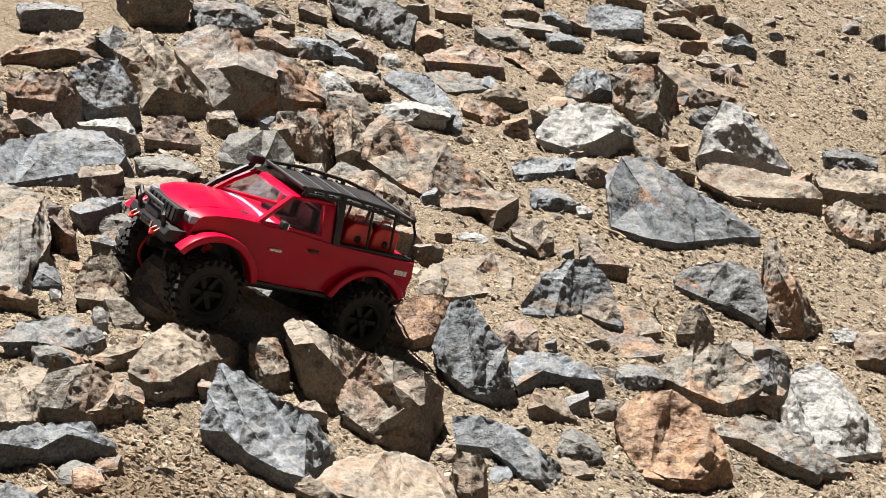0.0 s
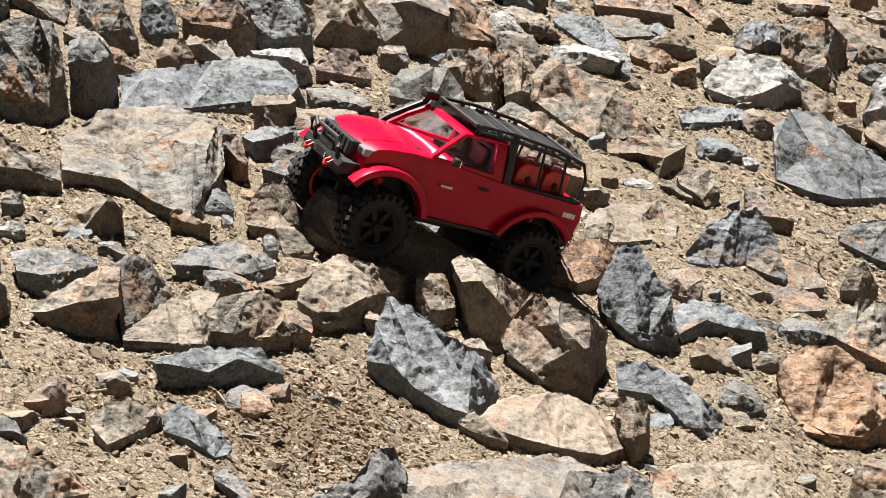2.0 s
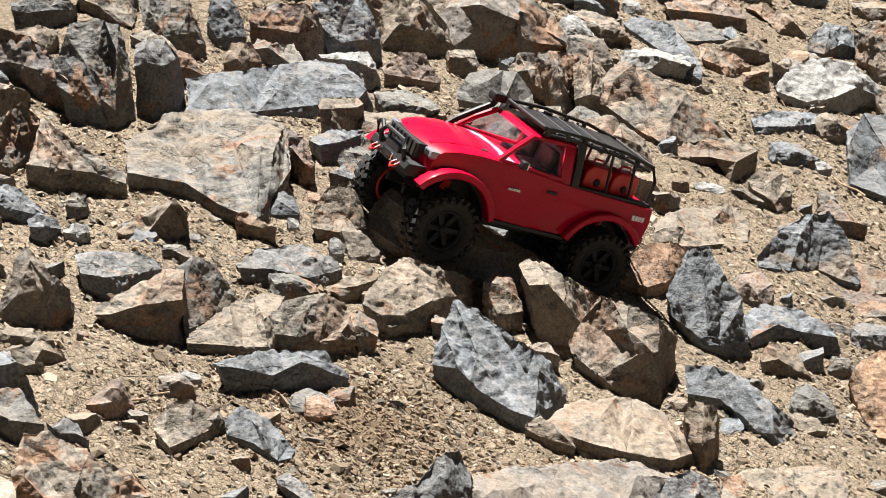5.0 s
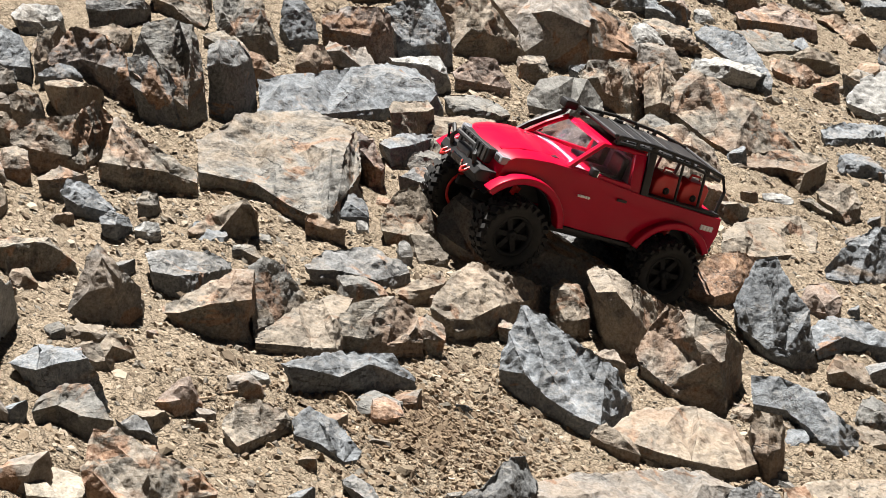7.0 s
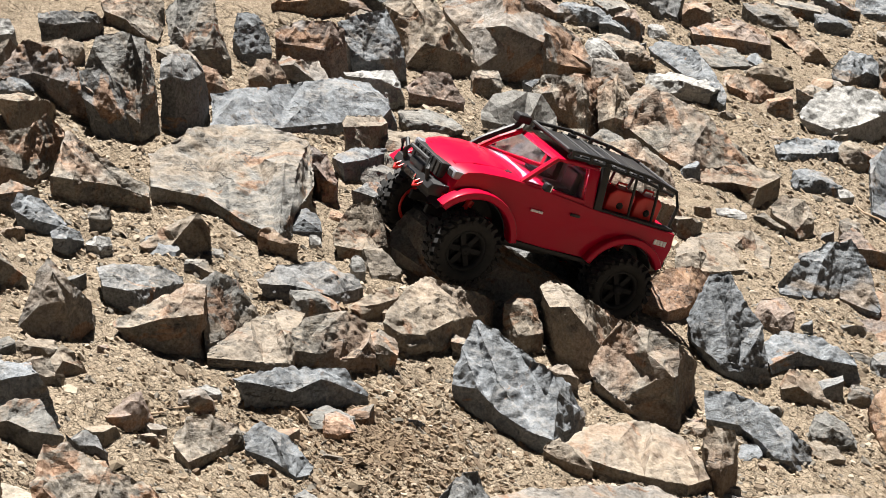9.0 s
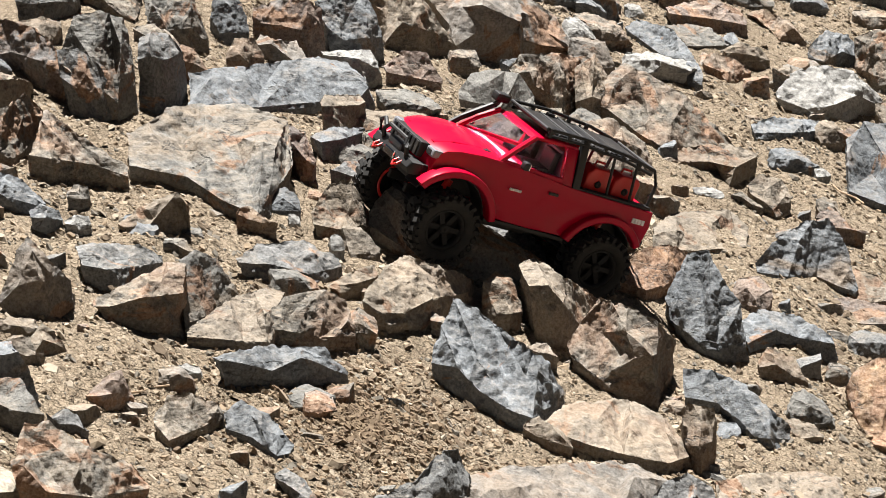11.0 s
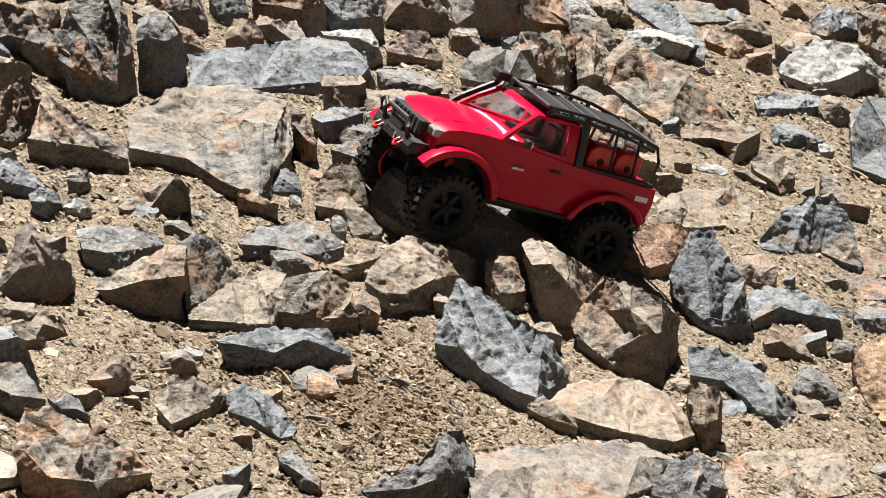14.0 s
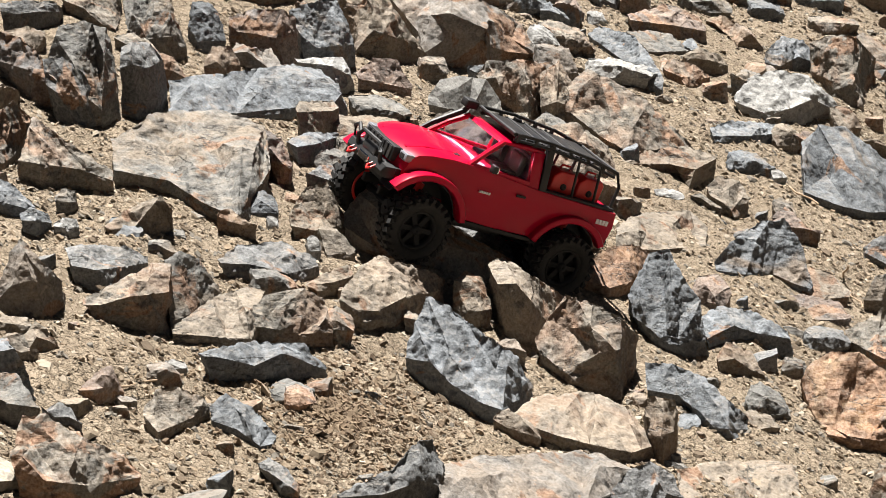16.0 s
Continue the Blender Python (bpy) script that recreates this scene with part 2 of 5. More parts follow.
def ground_sheet():
    """One sheet: fine under the rocks, coarser outward, to the horizon."""
    def steps(lo, hi, fine):
        mid = list(np.arange(lo, hi + 1e-6, fine))
        out, d = [], fine
        while d < 900:
            d *= 1.28
            out.append(d)
        offs = np.cumsum(out)
        return [lo - o for o in offs[::-1]] + mid + [hi + o for o in offs]
    xs, ys = steps(-1.6, 2.0, 0.016), steps(-1.4, 4.0, 0.018)
    verts = [(x, y, ground_z(x, y)) for y in ys for x in xs]
    k = len(xs)
    faces = [(j * k + i, j * k + i + 1, (j + 1) * k + i + 1, (j + 1) * k + i) for j in range(len(ys) - 1) for i in range(k - 1)]
    me = bpy.data.meshes.new("ground")
    me.from_pydata(verts, [], faces)
    me.polygons.foreach_set("use_smooth", [True] * len(faces))
    me.materials.append(DIRT)
    return tagged(new("ground", me), "dry tan dirt hillside with cracks and grit", "ground", kind="structure")


ground = ground_sheet()


# ---- rocks ----
def refine(bm, size, target, rough, seed):
    """Cuts long edges, then roughens the faces with chips and layers."""
    for _ in range(6):
        edges = [e for e in bm.edges if e.calc_length() > target]
        if not edges:
            break
        bmesh.ops.subdivide_edges(bm, edges=edges, cuts=1)
        bmesh.ops.triangulate(bm, faces=[f for f in bm.faces if len(f.verts) > 3])
    bm.normal_update()
    o = Vector((seed * 1.37 % 50, seed * 2.71 % 50, seed * 0.93 % 50))
    for v in bm.verts:
        p = v.co / size
        d = 0.2 * noise.noise(p * 1.7 + o) - 0.3 * abs(noise.noise(p * 4.5 + o)) + 0.22 * noise.noise(p * 9.0 + o) + 0.28 * noise.noise(p * 20.0 + o)
        chip = noise.voronoi(p * 3.2 + o + 0.25 * noise.noise_vector(p * 5.0 + o))[0]
        d += 0.3 * (0.4 - chip[0])
        step = noise.noise(Vector((p.x * 1.2, p.y * 1.2, p.z * 7.0)) + o)
        grit = rough * (0.035 * noise.noise(v.co * 55.0 + o) - 0.05 * abs(noise.noise(v.co * 110.0 + o)))
        v.co += v.normal * (size * rough * (d + 0.2 * (round(step * 3) / 3)) + grit)


def rock_mesh(w, d, front, back, peak, lean, seed, rough=0.045):
    """A broken block: an upright front face, a top that runs back, and a buried foot."""
    r = random.Random(seed)
    bm = bmesh.new()
    xs = (-w / 2, (peak - 0.5) * w, w / 2)
    low = -0.5 * max(0.06, max(*front, *back))
    j = lambda a: r.uniform(-a, a) * w
    pts = [(x * (0.97 if i != 1 else 1), lean + (r.uniform(0.0, 0.14) * w if i != 1 else r.uniform(-0.13, 0.0) * w), z) for i, (x, z) in enumerate(zip(xs, front))]
    pts += [(x * 0.9, d * (0.85 if i != 1 else 1.05) + j(0.04), z) for i, (x, z) in enumerate(zip(xs, back))]
    belt, mid = r.uniform(0.12, 0.32), sum(front) / 3
    edge = lean * belt
    pts += [(-r.uniform(0.44, 0.5) * w, edge + r.uniform(0.0, 0.12) * w, belt * mid), (r.uniform(0.44, 0.5) * w, edge + r.uniform(0.0, 0.12) * w, belt * mid),
            (j(0.25), edge - r.uniform(0.0, 0.1) * w, belt * mid)]
    dip = max(low, -0.6 * mid - 0.02)
    pts += [(-r.uniform(0.30, 0.42) * w, r.uniform(0.12, 0.24) * w, dip), (r.uniform(0.30, 0.42) * w, r.uniform(0.12, 0.24) * w, dip), (j(0.2), r.uniform(0.08, 0.2) * w, dip),
            (-0.45 * w, d * 0.8, low), (0.45 * w, d * 0.8, low), (j(0.1), d * 1.1, low)]
    for p in pts:
        bm.verts.new(p)
    bmesh.ops.convex_hull(bm, input=bm.verts)
    bmesh.ops.delete(bm, geom=[v for v in bm.verts if not v.link_faces], context="VERTS")
    for turn in range(r.randint(5, 6)):
        way = Vector((r.gauss(0, 1), r.gauss(-0.35, 0.9), r.gauss(0.35, 0.7))).normalized()
        if turn < 4:
            way = Vector(((-1, 1)[turn % 2], r.uniform(-0.7, 0.1), r.uniform(0.1, 0.9) if turn < 2 else r.uniform(-0.9, -0.2))).normalized()
        far = sorted(v.co.dot(way) for v in bm.verts)
        at = far[-1] - (far[-1] - far[0]) * (r.uniform(0.02, 0.11) if turn < 4 else r.uniform(0.02, 0.08))
        bmesh.ops.bisect_plane(bm, geom=[*bm.verts, *bm.edges, *bm.faces], plane_co=way * at, plane_no=way, clear_outer=True)
        bmesh.ops.holes_fill(bm, edges=[e for e in bm.edges if e.is_boundary], sides=0)
    bmesh.ops.recalc_face_normals(bm, faces=bm.faces)
    bmesh.ops.dissolve_limit(bm, angle_limit=radians(3), verts=bm.verts, edges=bm.edges)
    bmesh.ops.triangulate(bm, faces=bm.faces)
    refine(bm, w, max(0.006, w / (26 if w > 0.12 else 16)), rough, seed)
    for e in bm.edges:
        e.smooth = len(e.link_faces) < 2 or e.calc_face_angle(0) < radians(13)
    for f in bm.faces:
        f.smooth = True
    return bm


def finish(name, bm, material):
    me = bpy.data.meshes.new(name)
    bm.to_mesh(me)
    bm.free()
    me.materials.append(material)
    return me


FOOTPRINTS = []


def rock(x, y, yaw, w, d, front, back, peak, lean, material, seed, label=""):
    """One rock of the slope: the middle of its foot, its turn, width, depth, the heights of its front and back edges."""
    w, d = 1.07 * w, 1.1 * d
    front, back = [z + 0.003 for z in front], [z + 0.005 for z in back]
    bm = rock_mesh(w, d, front, back, peak, lean, seed, 0.02 if material in (SMOOTH, CREAM) else 0.056)
    ob = new("rock", finish("rock", bm, material))
    ob.matrix_world = pose(x, y, GX * x + GY * y, 0, 0, yaw)
    size = "small" if w < 0.06 else "medium-sized" if w < 0.13 else "large"
    text = label if label else f"{size} angular {WORDS[material]} on the dirt slope"
    FOOTPRINTS.append((x - math.sin(radians(yaw)) * d / 2, y + math.cos(radians(yaw)) * d / 2, max(w, d) / 2))
    return tagged(ob, text, "rock", "rocks on the slope")


rock(-0.463, 1.399, 34.4, 0.180, 0.103, (0.071, 0.067, 0.062), (0.107, 0.110, 0.099), 0.50, -0.013, OLIVE, 1)
rock(-0.691, 1.132, 34.4, 0.154, 0.046, (0.043, 0.044, 0.031), (0.057, 0.058, 0.044), 0.50, -0.011, DARK, 2)
rock(-0.305, 1.462, 34.4, 0.187, 0.067, (0.051, 0.060, 0.027), (0.076, 0.080, 0.052), 0.50, 0.030, DARK, 9)
rock(-0.209, 1.418, 3.7, 0.107, 0.032, (0.034, 0.026, -0.005), (0.042, 0.045, 0.003), 0.40, 0.011, BROWN, 10)
rock(-0.105, 1.457, 34.4, 0.139, 0.047, (0.033, 0.035, 0.017), (0.044, 0.045, 0.033), 0.50, 0.019, SLATE, 11)
rock(0.162, 1.727, 1.4, 0.080, 0.034, (0.040, 0.050, 0.031), (0.054, 0.062, 0.042), 0.40, -0.004, OLIVE, 13)
rock(0.073, 1.545, 34.4, 0.055, 0.027, (0.016, 0.017, 0.012), (0.027, 0.028, 0.022), 0.50, 0.011, PALE, 14)
rock(-0.004, 1.242, 23.3, 0.155, 0.059, (0.051, 0.041, 0.010), (0.065, 0.067, 0.039), 0.40, 0.022, OLIVE, 15)
rock(-0.052, 1.169, 20.3, 0.088, 0.051, (0.045, 0.037, 0.008), (0.062, 0.062, 0.031), 0.50, 0.021, PALE, 17)
rock(-0.014, 1.031, 32.3, 0.111, 0.061, (0.053, 0.062, 0.045), (0.070, 0.072, 0.058), 0.50, 0.038, PINK, 18)
rock(0.123, 1.166, 6.4, 0.194, 0.058, (0.031, 0.028, -0.002), (0.041, 0.038, 0.020), 0.50, 0.013, PALE, 19, "flat pale stone among larger brown slabs")
rock(0.044, 0.264, 31.8, 0.180, 0.054, (0.051, 0.059, 0.038), (0.063, 0.062, 0.048), 0.50, -0.004, OLIVE, 27)
rock(-0.291, 0.770, 31.4, 0.077, 0.031, (0.023, 0.022, 0.019), (0.035, 0.035, 0.030), 0.50, 0.014, OLIVE, 32)
rock(-0.373, 0.412, 34.4, 0.134, 0.060, (0.020, 0.014, 0.002), (0.038, 0.035, 0.021), 0.50, 0.009, GREY, 33)
rock(-0.384, 0.275, 34.4, 0.179, 0.054, (0.027, 0.019, 0.010), (0.040, 0.036, 0.027), 0.50, 0.015, TAN, 34)
rock(-0.387, 0.104, 6.8, 0.143, 0.053, (0.048, 0.041, 0.025), (0.053, 0.054, 0.041), 0.50, 0.025, OLIVE, 37)
rock(-0.426, 0.032, 34.4, 0.105, 0.038, (0.024, 0.029, 0.012), (0.041, 0.041, 0.023), 0.50, 0.017, GREY, 38)
rock(-0.209, 0.069, -8.0, 0.151, 0.050, (0.057, 0.046, 0.013), (0.062, 0.064, 0.031), 0.40, -0.003, OCHRE, 40)
rock(-0.441, -0.368, 29.2, 0.025, 0.015, (0.012, 0.012, 0.009), (0.024, 0.025, 0.021), 0.50, 0.009, PALE, 46, "small white rounded pebble")
rock(-0.523, -0.313, 23.5, 0.022, 0.013, (0.005, 0.006, 0.003), (0.011, 0.012, 0.007), 0.50, 0.007, PALE, 47)
rock(-0.389, -0.346, 33.7, 0.064, 0.061, (0.014, 0.038, -0.009), (0.040, 0.047, 0.003), 0.60, 0.048, TAN, 48)
rock(-0.484, -0.563, 34.4, 0.085, 0.035, (0.015, 0.019, -0.001), (0.028, 0.027, 0.007), 0.50, 0.008, GREY, 50)
rock(-0.148, -0.399, 34.4, 0.063, 0.048, (0.025, 0.049, 0.035), (0.051, 0.066, 0.052), 0.50, 0.035, TAN, 58)
rock(0.367, -0.427, 18.0, 0.087, 0.046, (0.033, 0.034, 0.009), (0.046, 0.051, 0.023), 0.40, 0.022, GREY, 70)
rock(0.512, -0.033, 32.0, 0.105, 0.047, (0.025, 0.023, 0.011), (0.037, 0.035, 0.023), 0.50, 0.013, DARK, 72)
rock(0.522, 0.106, 27.9, 0.128, 0.086, (0.023, 0.021, 0.008), (0.034, 0.037, 0.019), 0.50, 0.060, BROWN, 80)
rock(0.534, 0.220, 27.1, 0.104, 0.081, (0.023, 0.023, 0.011), (0.043, 0.049, 0.035), 0.50, 0.060, TAN, 81)
rock(0.376, 1.962, 34.4, 0.152, 0.076, (0.032, 0.035, 0.016), (0.059, 0.064, 0.045), 0.50, 0.018, GREY, 89)
rock(0.445, 2.168, 9.3, 0.170, 0.051, (0.029, 0.019, -0.007), (0.040, 0.037, 0.012), 0.40, 0.008, GREY, 90)
rock(0.436, 2.323, 34.4, 0.138, 0.041, (0.021, 0.021, 0.017), (0.034, 0.037, 0.030), 0.50, 0.012, TAN, 91)
rock(0.675, 2.414, -13.6, 0.165, 0.081, (0.041, 0.032, 0.008), (0.064, 0.069, 0.045), 0.40, 0.048, SLATE, 92)
rock(0.738, 2.200, 34.4, 0.178, 0.054, (0.032, 0.026, 0.016), (0.041, 0.039, 0.027), 0.50, -0.005, OLIVE, 93)
rock(0.877, 1.917, 34.4, 0.227, 0.114, (0.065, 0.060, 0.026), (0.104, 0.119, 0.055), 0.30, 0.048, OLIVE, 94)
rock(0.246, 1.493, 34.4, 0.168, 0.082, (0.028, 0.022, 0.016), (0.048, 0.045, 0.033), 0.50, 0.048, GREY, 97)
rock(1.230, 1.724, 21.1, 0.165, 0.050, (0.036, 0.030, 0.003), (0.048, 0.047, 0.020), 0.50, 0.016, DARK, 100)
rock(1.006, 0.383, -6.9, 0.073, 0.050, (0.051, 0.056, 0.050), (0.057, 0.062, 0.059), 0.50, 0.036, OCHRE, 102)
rock(0.512, 1.077, 26.2, 0.071, 0.041, (0.029, 0.033, 0.023), (0.045, 0.049, 0.039), 0.50, 0.018, TAN, 105)
rock(0.680, 1.349, 31.7, 0.076, 0.044, (0.032, 0.034, 0.026), (0.052, 0.056, 0.042), 0.50, 0.027, TAN, 106)
rock(0.622, -0.588, 30.8, 0.173, 0.073, (0.065, 0.058, 0.032), (0.075, 0.066, 0.044), 0.50, 0.038, TAN, 110)
rock(-0.832, -1.017, 34.4, 0.078, 0.023, (0.012, 0.012, 0.006), (0.019, 0.019, 0.011), 0.50, 0.008, GREY, 147)
rock(-0.592, -0.962, 33.3, 0.038, 0.015, (0.004, 0.004, 0.001), (0.009, 0.009, 0.004), 0.50, 0.007, PALE, 151)
rock(-0.747, 0.496, 34.4, 0.076, 0.049, (0.051, 0.056, 0.038), (0.078, 0.083, 0.071), 0.50, 0.034, SLATE, 157)
rock(-0.071, 0.132, -0.5, 0.079, 0.036, (0.025, 0.029, 0.012), (0.039, 0.042, 0.026), 0.50, 0.018, GREY, 160)
rock(0.031, 0.078, 19.9, 0.089, 0.034, (0.022, 0.024, 0.007), (0.035, 0.035, 0.019), 0.50, 0.014, GREY, 161)
rock(0.343, -0.487, 23.3, 0.079, 0.029, (0.018, 0.017, 0.005), (0.028, 0.026, 0.011), 0.50, 0.012, TAN, 162)
rock(0.258, -0.020, -34.4, 0.079, 0.046, (0.025, 0.033, 0.010), (0.039, 0.047, 0.025), 0.50, 0.015, BROWN, 163)
rock(0.428, -0.209, 21.0, 0.055, 0.030, (0.017, 0.018, 0.008), (0.027, 0.028, 0.017), 0.50, 0.013, GREY, 164)
rock(0.983, 0.484, 21.2, 0.080, 0.028, (0.016, 0.015, 0.006), (0.024, 0.026, 0.011), 0.40, 0.012, PALE, 165)
rock(0.791, 0.259, 17.3, 0.085, 0.044, (0.026, 0.027, 0.009), (0.038, 0.042, 0.024), 0.40, 0.017, GREY, 166)
rock(0.539, 2.121, 28.7, 0.107, 0.043, (0.024, 0.024, 0.012), (0.039, 0.042, 0.027), 0.50, 0.012, SLATE, 167)
rock(0.472, 0.844, 34.4, 0.042, 0.017, (0.007, 0.009, 0.005), (0.013, 0.016, 0.009), 0.50, 0.007, PALE, 170)
rock(0.473, 0.610, 30.4, 0.057, 0.033, (0.018, 0.021, 0.011), (0.031, 0.034, 0.023), 0.50, 0.012, GREY, 171)
rock(0.415, 0.835, 33.9, 0.116, 0.044, (0.020, 0.021, 0.010), (0.034, 0.038, 0.022), 0.50, 0.014, SLATE, 172)
rock(0.219, 0.479, 29.4, 0.073, 0.022, (0.011, 0.011, 0.005), (0.018, 0.020, 0.009), 0.50, 0.007, PALE, 173)
rock(-1.065, -0.542, 23.1, 0.055, 0.032, (0.017, 0.022, 0.012), (0.029, 0.036, 0.023), 0.50, 0.012, OLIVE, 174)
rock(-0.549, -0.289, 0.6, 0.058, 0.034, (0.017, 0.023, 0.009), (0.031, 0.036, 0.020), 0.50, 0.012, SLATE, 178)
rock(-0.953, -0.918, 29.3, 0.043, 0.025, (0.010, 0.014, 0.006), (0.020, 0.022, 0.013), 0.50, 0.007, TAN, 181)
rock(-0.675, -0.970, 25.4, 0.068, 0.086, (-0.003, -0.002, -0.010), (0.008, 0.011, -0.001), 0.50, 0.072, TAN, 183)
rock(-0.603, -1.009, 21.8, 0.054, 0.022, (0.011, 0.014, 0.006), (0.018, 0.021, 0.013), 0.50, 0.010, PINK, 184)
rock(-0.402, -0.947, 23.9, 0.052, 0.030, (0.012, 0.014, 0.005), (0.021, 0.025, 0.012), 0.50, 0.010, BROWN, 185)
rock(-0.378, -0.662, 6.7, 0.062, 0.036, (0.015, 0.020, 0.007), (0.028, 0.038, 0.020), 0.50, 0.011, OLIVE, 186)


def along(line, n):
    """n points spread over a broken line that keep its corners."""
    pts = [Vector(p) for p in line]
    run = [0.0]
    for a, b in zip(pts, pts[1:]):
        run.append(run[-1] + (b - a).length)
    at = [run[-1] * i / (n - 1) for i in range(n)]
    for q in run[1:-1]:
        k = min(range(1, n - 1), key=lambda i: abs(at[i] - q))
        at[k] = q
    out = []
    for q in at:
        i = max(j for j in range(len(pts) - 1) if run[j] <= q + 1e-9)
        out.append(pts[i].lerp(pts[i + 1], (q - run[i]) / max(1e-6, run[i + 1] - run[i])))
    return out


def at_u(line, u, i):
    """The value of a broken line of points at u."""
    pts = sorted(line, key=lambda p: p[0])
    return float(np.interp(u, [p[0] for p in pts], [p[i] for p in pts]))


def shard(x, y, tilt, crest, brow, foot, material, seed, label=""):
    """A broken rock: its foot in plan, the brow over its shaded front and the crest above, as heights across its width; the top runs back from brow to crest at the tilt."""
    r = random.Random(seed)
    slope = lambda u, v: GX * u + GY * v
    low = [(u, v, slope(u, v)) for u, v in foot]
    mid = [(u, at_u(low, u, 1), h) for u, h in brow]
    rise = math.tan(radians(tilt))
    high = [(u, at_u(mid, u, 1) + max(0.0, h - at_u(mid, u, 2)) / rise, h) for u, h in crest]
    us = [p[0] for p in low + high]
    w = max(us) - min(us)
    n = 9 if w > 0.1 else 7
    low, mid, high = along(low, n), along(mid, n), along(high, n)
    tall = max(p.z - slope(p.x, p.y) for p in high)
    rows = [[], high, [], mid, [], [], []]
    for i, (a, b, c) in enumerate(zip(high, mid, low)):
        drop = max(0.0, b.z - c.z)
        back = Vector((a.x * 0.92, a.y + 0.25 * tall + 0.03, 0))
        back.z = min(slope(back.x, back.y), a.z) - 0.03
        rows[0].append(back)
        face = a.lerp(b, r.uniform(0.35, 0.65))
        rows[2].append(face + Vector((0, -1, 0.8)) * (a - b).length * r.uniform(-0.10, 0.14))
        rows[4].append(b.lerp(c, r.uniform(0.4, 0.65)) + Vector((0, r.uniform(0.02, 0.22) * drop, 0)))
        rows[5].append(c + Vector((0, 0.16 * drop, -0.004)))
        rows[6].append(c + Vector((0, 0.16 * drop + 0.015, -0.035)))
    bm = bmesh.new()
    grid = [[bm.verts.new(p) for p in row] for row in rows]
    for a, b in zip(grid, grid[1:] + grid[:1]):
        for i in range(n - 1):
            q = (a[i], a[i + 1], b[i + 1], b[i])
            k = r.randint(0, 1)
            bm.faces.new((q[k], q[k + 1], q[k + 2]))
            bm.faces.new((q[k + 2], q[(k + 3) % 4], q[k]))
    bm.faces.new([row[0] for row in grid])
    bm.faces.new([row[-1] for row in grid][::-1])
    bmesh.ops.remove_doubles(bm, verts=bm.verts, dist=0.0015)
    bmesh.ops.recalc_face_normals(bm, faces=bm.faces)
    bmesh.ops.triangulate(bm, faces=[f for f in bm.faces if len(f.verts) > 3])
    refine(bm, min(w, 0.24), max(0.0055, w / 32), 0.014 if material in (SMOOTH, CREAM) else 0.05, seed)
    for e in bm.edges:
        e.smooth = len(e.link_faces) < 2 or e.calc_face_angle(0) < radians(16)
    for f in bm.faces:
        f.smooth = True
    ob = new("rock", finish("rock", bm, material))
    ob.matrix_world = pose(x, y, slope(x, y))
    size = "small" if w < 0.06 else "medium-sized" if w < 0.13 else "large"
    for i in (1, n // 2, n - 2):
        span = high[i].y - low[i].y
        FOOTPRINTS.append((x + 0.5 * (low[i].x + high[i].x), y + 0.5 * (low[i].y + high[i].y), max(0.22 * w, 0.55 * abs(span))))
    return tagged(ob, label if label else f"{size} angular {WORDS[material]} on the dirt slope", "rock", "rocks on the slope")


shard(-0.577, 0.235, 25, ((-0.212, 0.07), (-0.113, 0.077), (0.006, 0.083), (0.063, 0.072), (0.104, 0.045)), ((-0.189, 0.019), (-0.073, 0.008), (0.024, 0.008), (0.098, 0.011), (0.114, 0.032)), ((-0.189, -0.192), (-0.073, -0.086), (0.024, 0.041), (0.11, 0.102), (0.127, 0.136)), SLATE, 1001, "large flat blue-grey slate slab")
shard(-0.656, -0.296, 22, ((-0.176, 0.091), (-0.114, 0.127), (0.002, 0.127), (0.085, 0.1), (0.114, 0.041)), ((-0.152, 0.049), (-0.057, 0.028), (0.011, -0.003), (0.073, -0.025), (0.11, 0.037)), ((-0.152, -0.028), (-0.056, 0.004), (0.012, -0.044), (0.078, -0.052), (0.117, 0.121)), GREY, 1002, "broad tan slab with a dark broken end")
shard(-0.892, -0.102, 55, ((-0.081, 0.101), (-0.066, 0.165), (-0.023, 0.175), (0.015, 0.161), (0.033, 0.104)), ((-0.073, 0.082), (-0.046, 0.062), (-0.004, 0.043), (0.024, 0.016), (0.045, 0.005)), ((-0.067, -0.025), (-0.004, -0.025), (0.024, -0.007), (0.049, 0.059)), GREY, 1003, "tall grey boulder with a pale top")
shard(-0.904, -0.119, 60, ((-0.074, 0.106), (-0.039, 0.112), (0.005, 0.083), (0.028, 0.032)), ((-0.064, 0.062), (-0.031, 0.044), (0.01, 0.034), (0.03, 0.021)), ((-0.048, -0.017), (-0.007, -0.039), (0.024, -0.008), (0.032, 0.062)), DARK, 1004, "tall grey boulder with a pale top")
shard(-0.808, 0.028, 45, ((-0.046, 0.117), (-0.026, 0.131), (0.004, 0.124), (0.021, 0.098)), ((-0.043, 0.082), (-0.018, 0.089), (0.008, 0.081), (0.026, 0.092)), ((-0.042, -0.047), (-0.012, -0.048), (0.025, 0.021), (0.029, 0.075)), DARK, 1005, "upright dark grey block")
shard(-1.062, 0.131, 30, ((-0.051, 0.032), (-0.002, 0.042), (0.025, 0.029)), ((-0.044, 0.013), (0.006, 0.014), (0.021, 0.001), (0.029, 0.02)), ((-0.044, -0.025), (0.016, -0.024), (0.026, 0.05)), TAN, 1006)
shard(-1.077, 0.285, 40, ((-0.057, 0.041), (-0.022, 0.045), (0.027, 0.04), (0.039, 0.023)), ((-0.053, 0.026), (-0.025, 0.019), (0.012, 0.023), (0.039, 0.016)), ((-0.047, -0.072), (0.012, -0.006), (0.035, 0.077)), DARK, 1007)
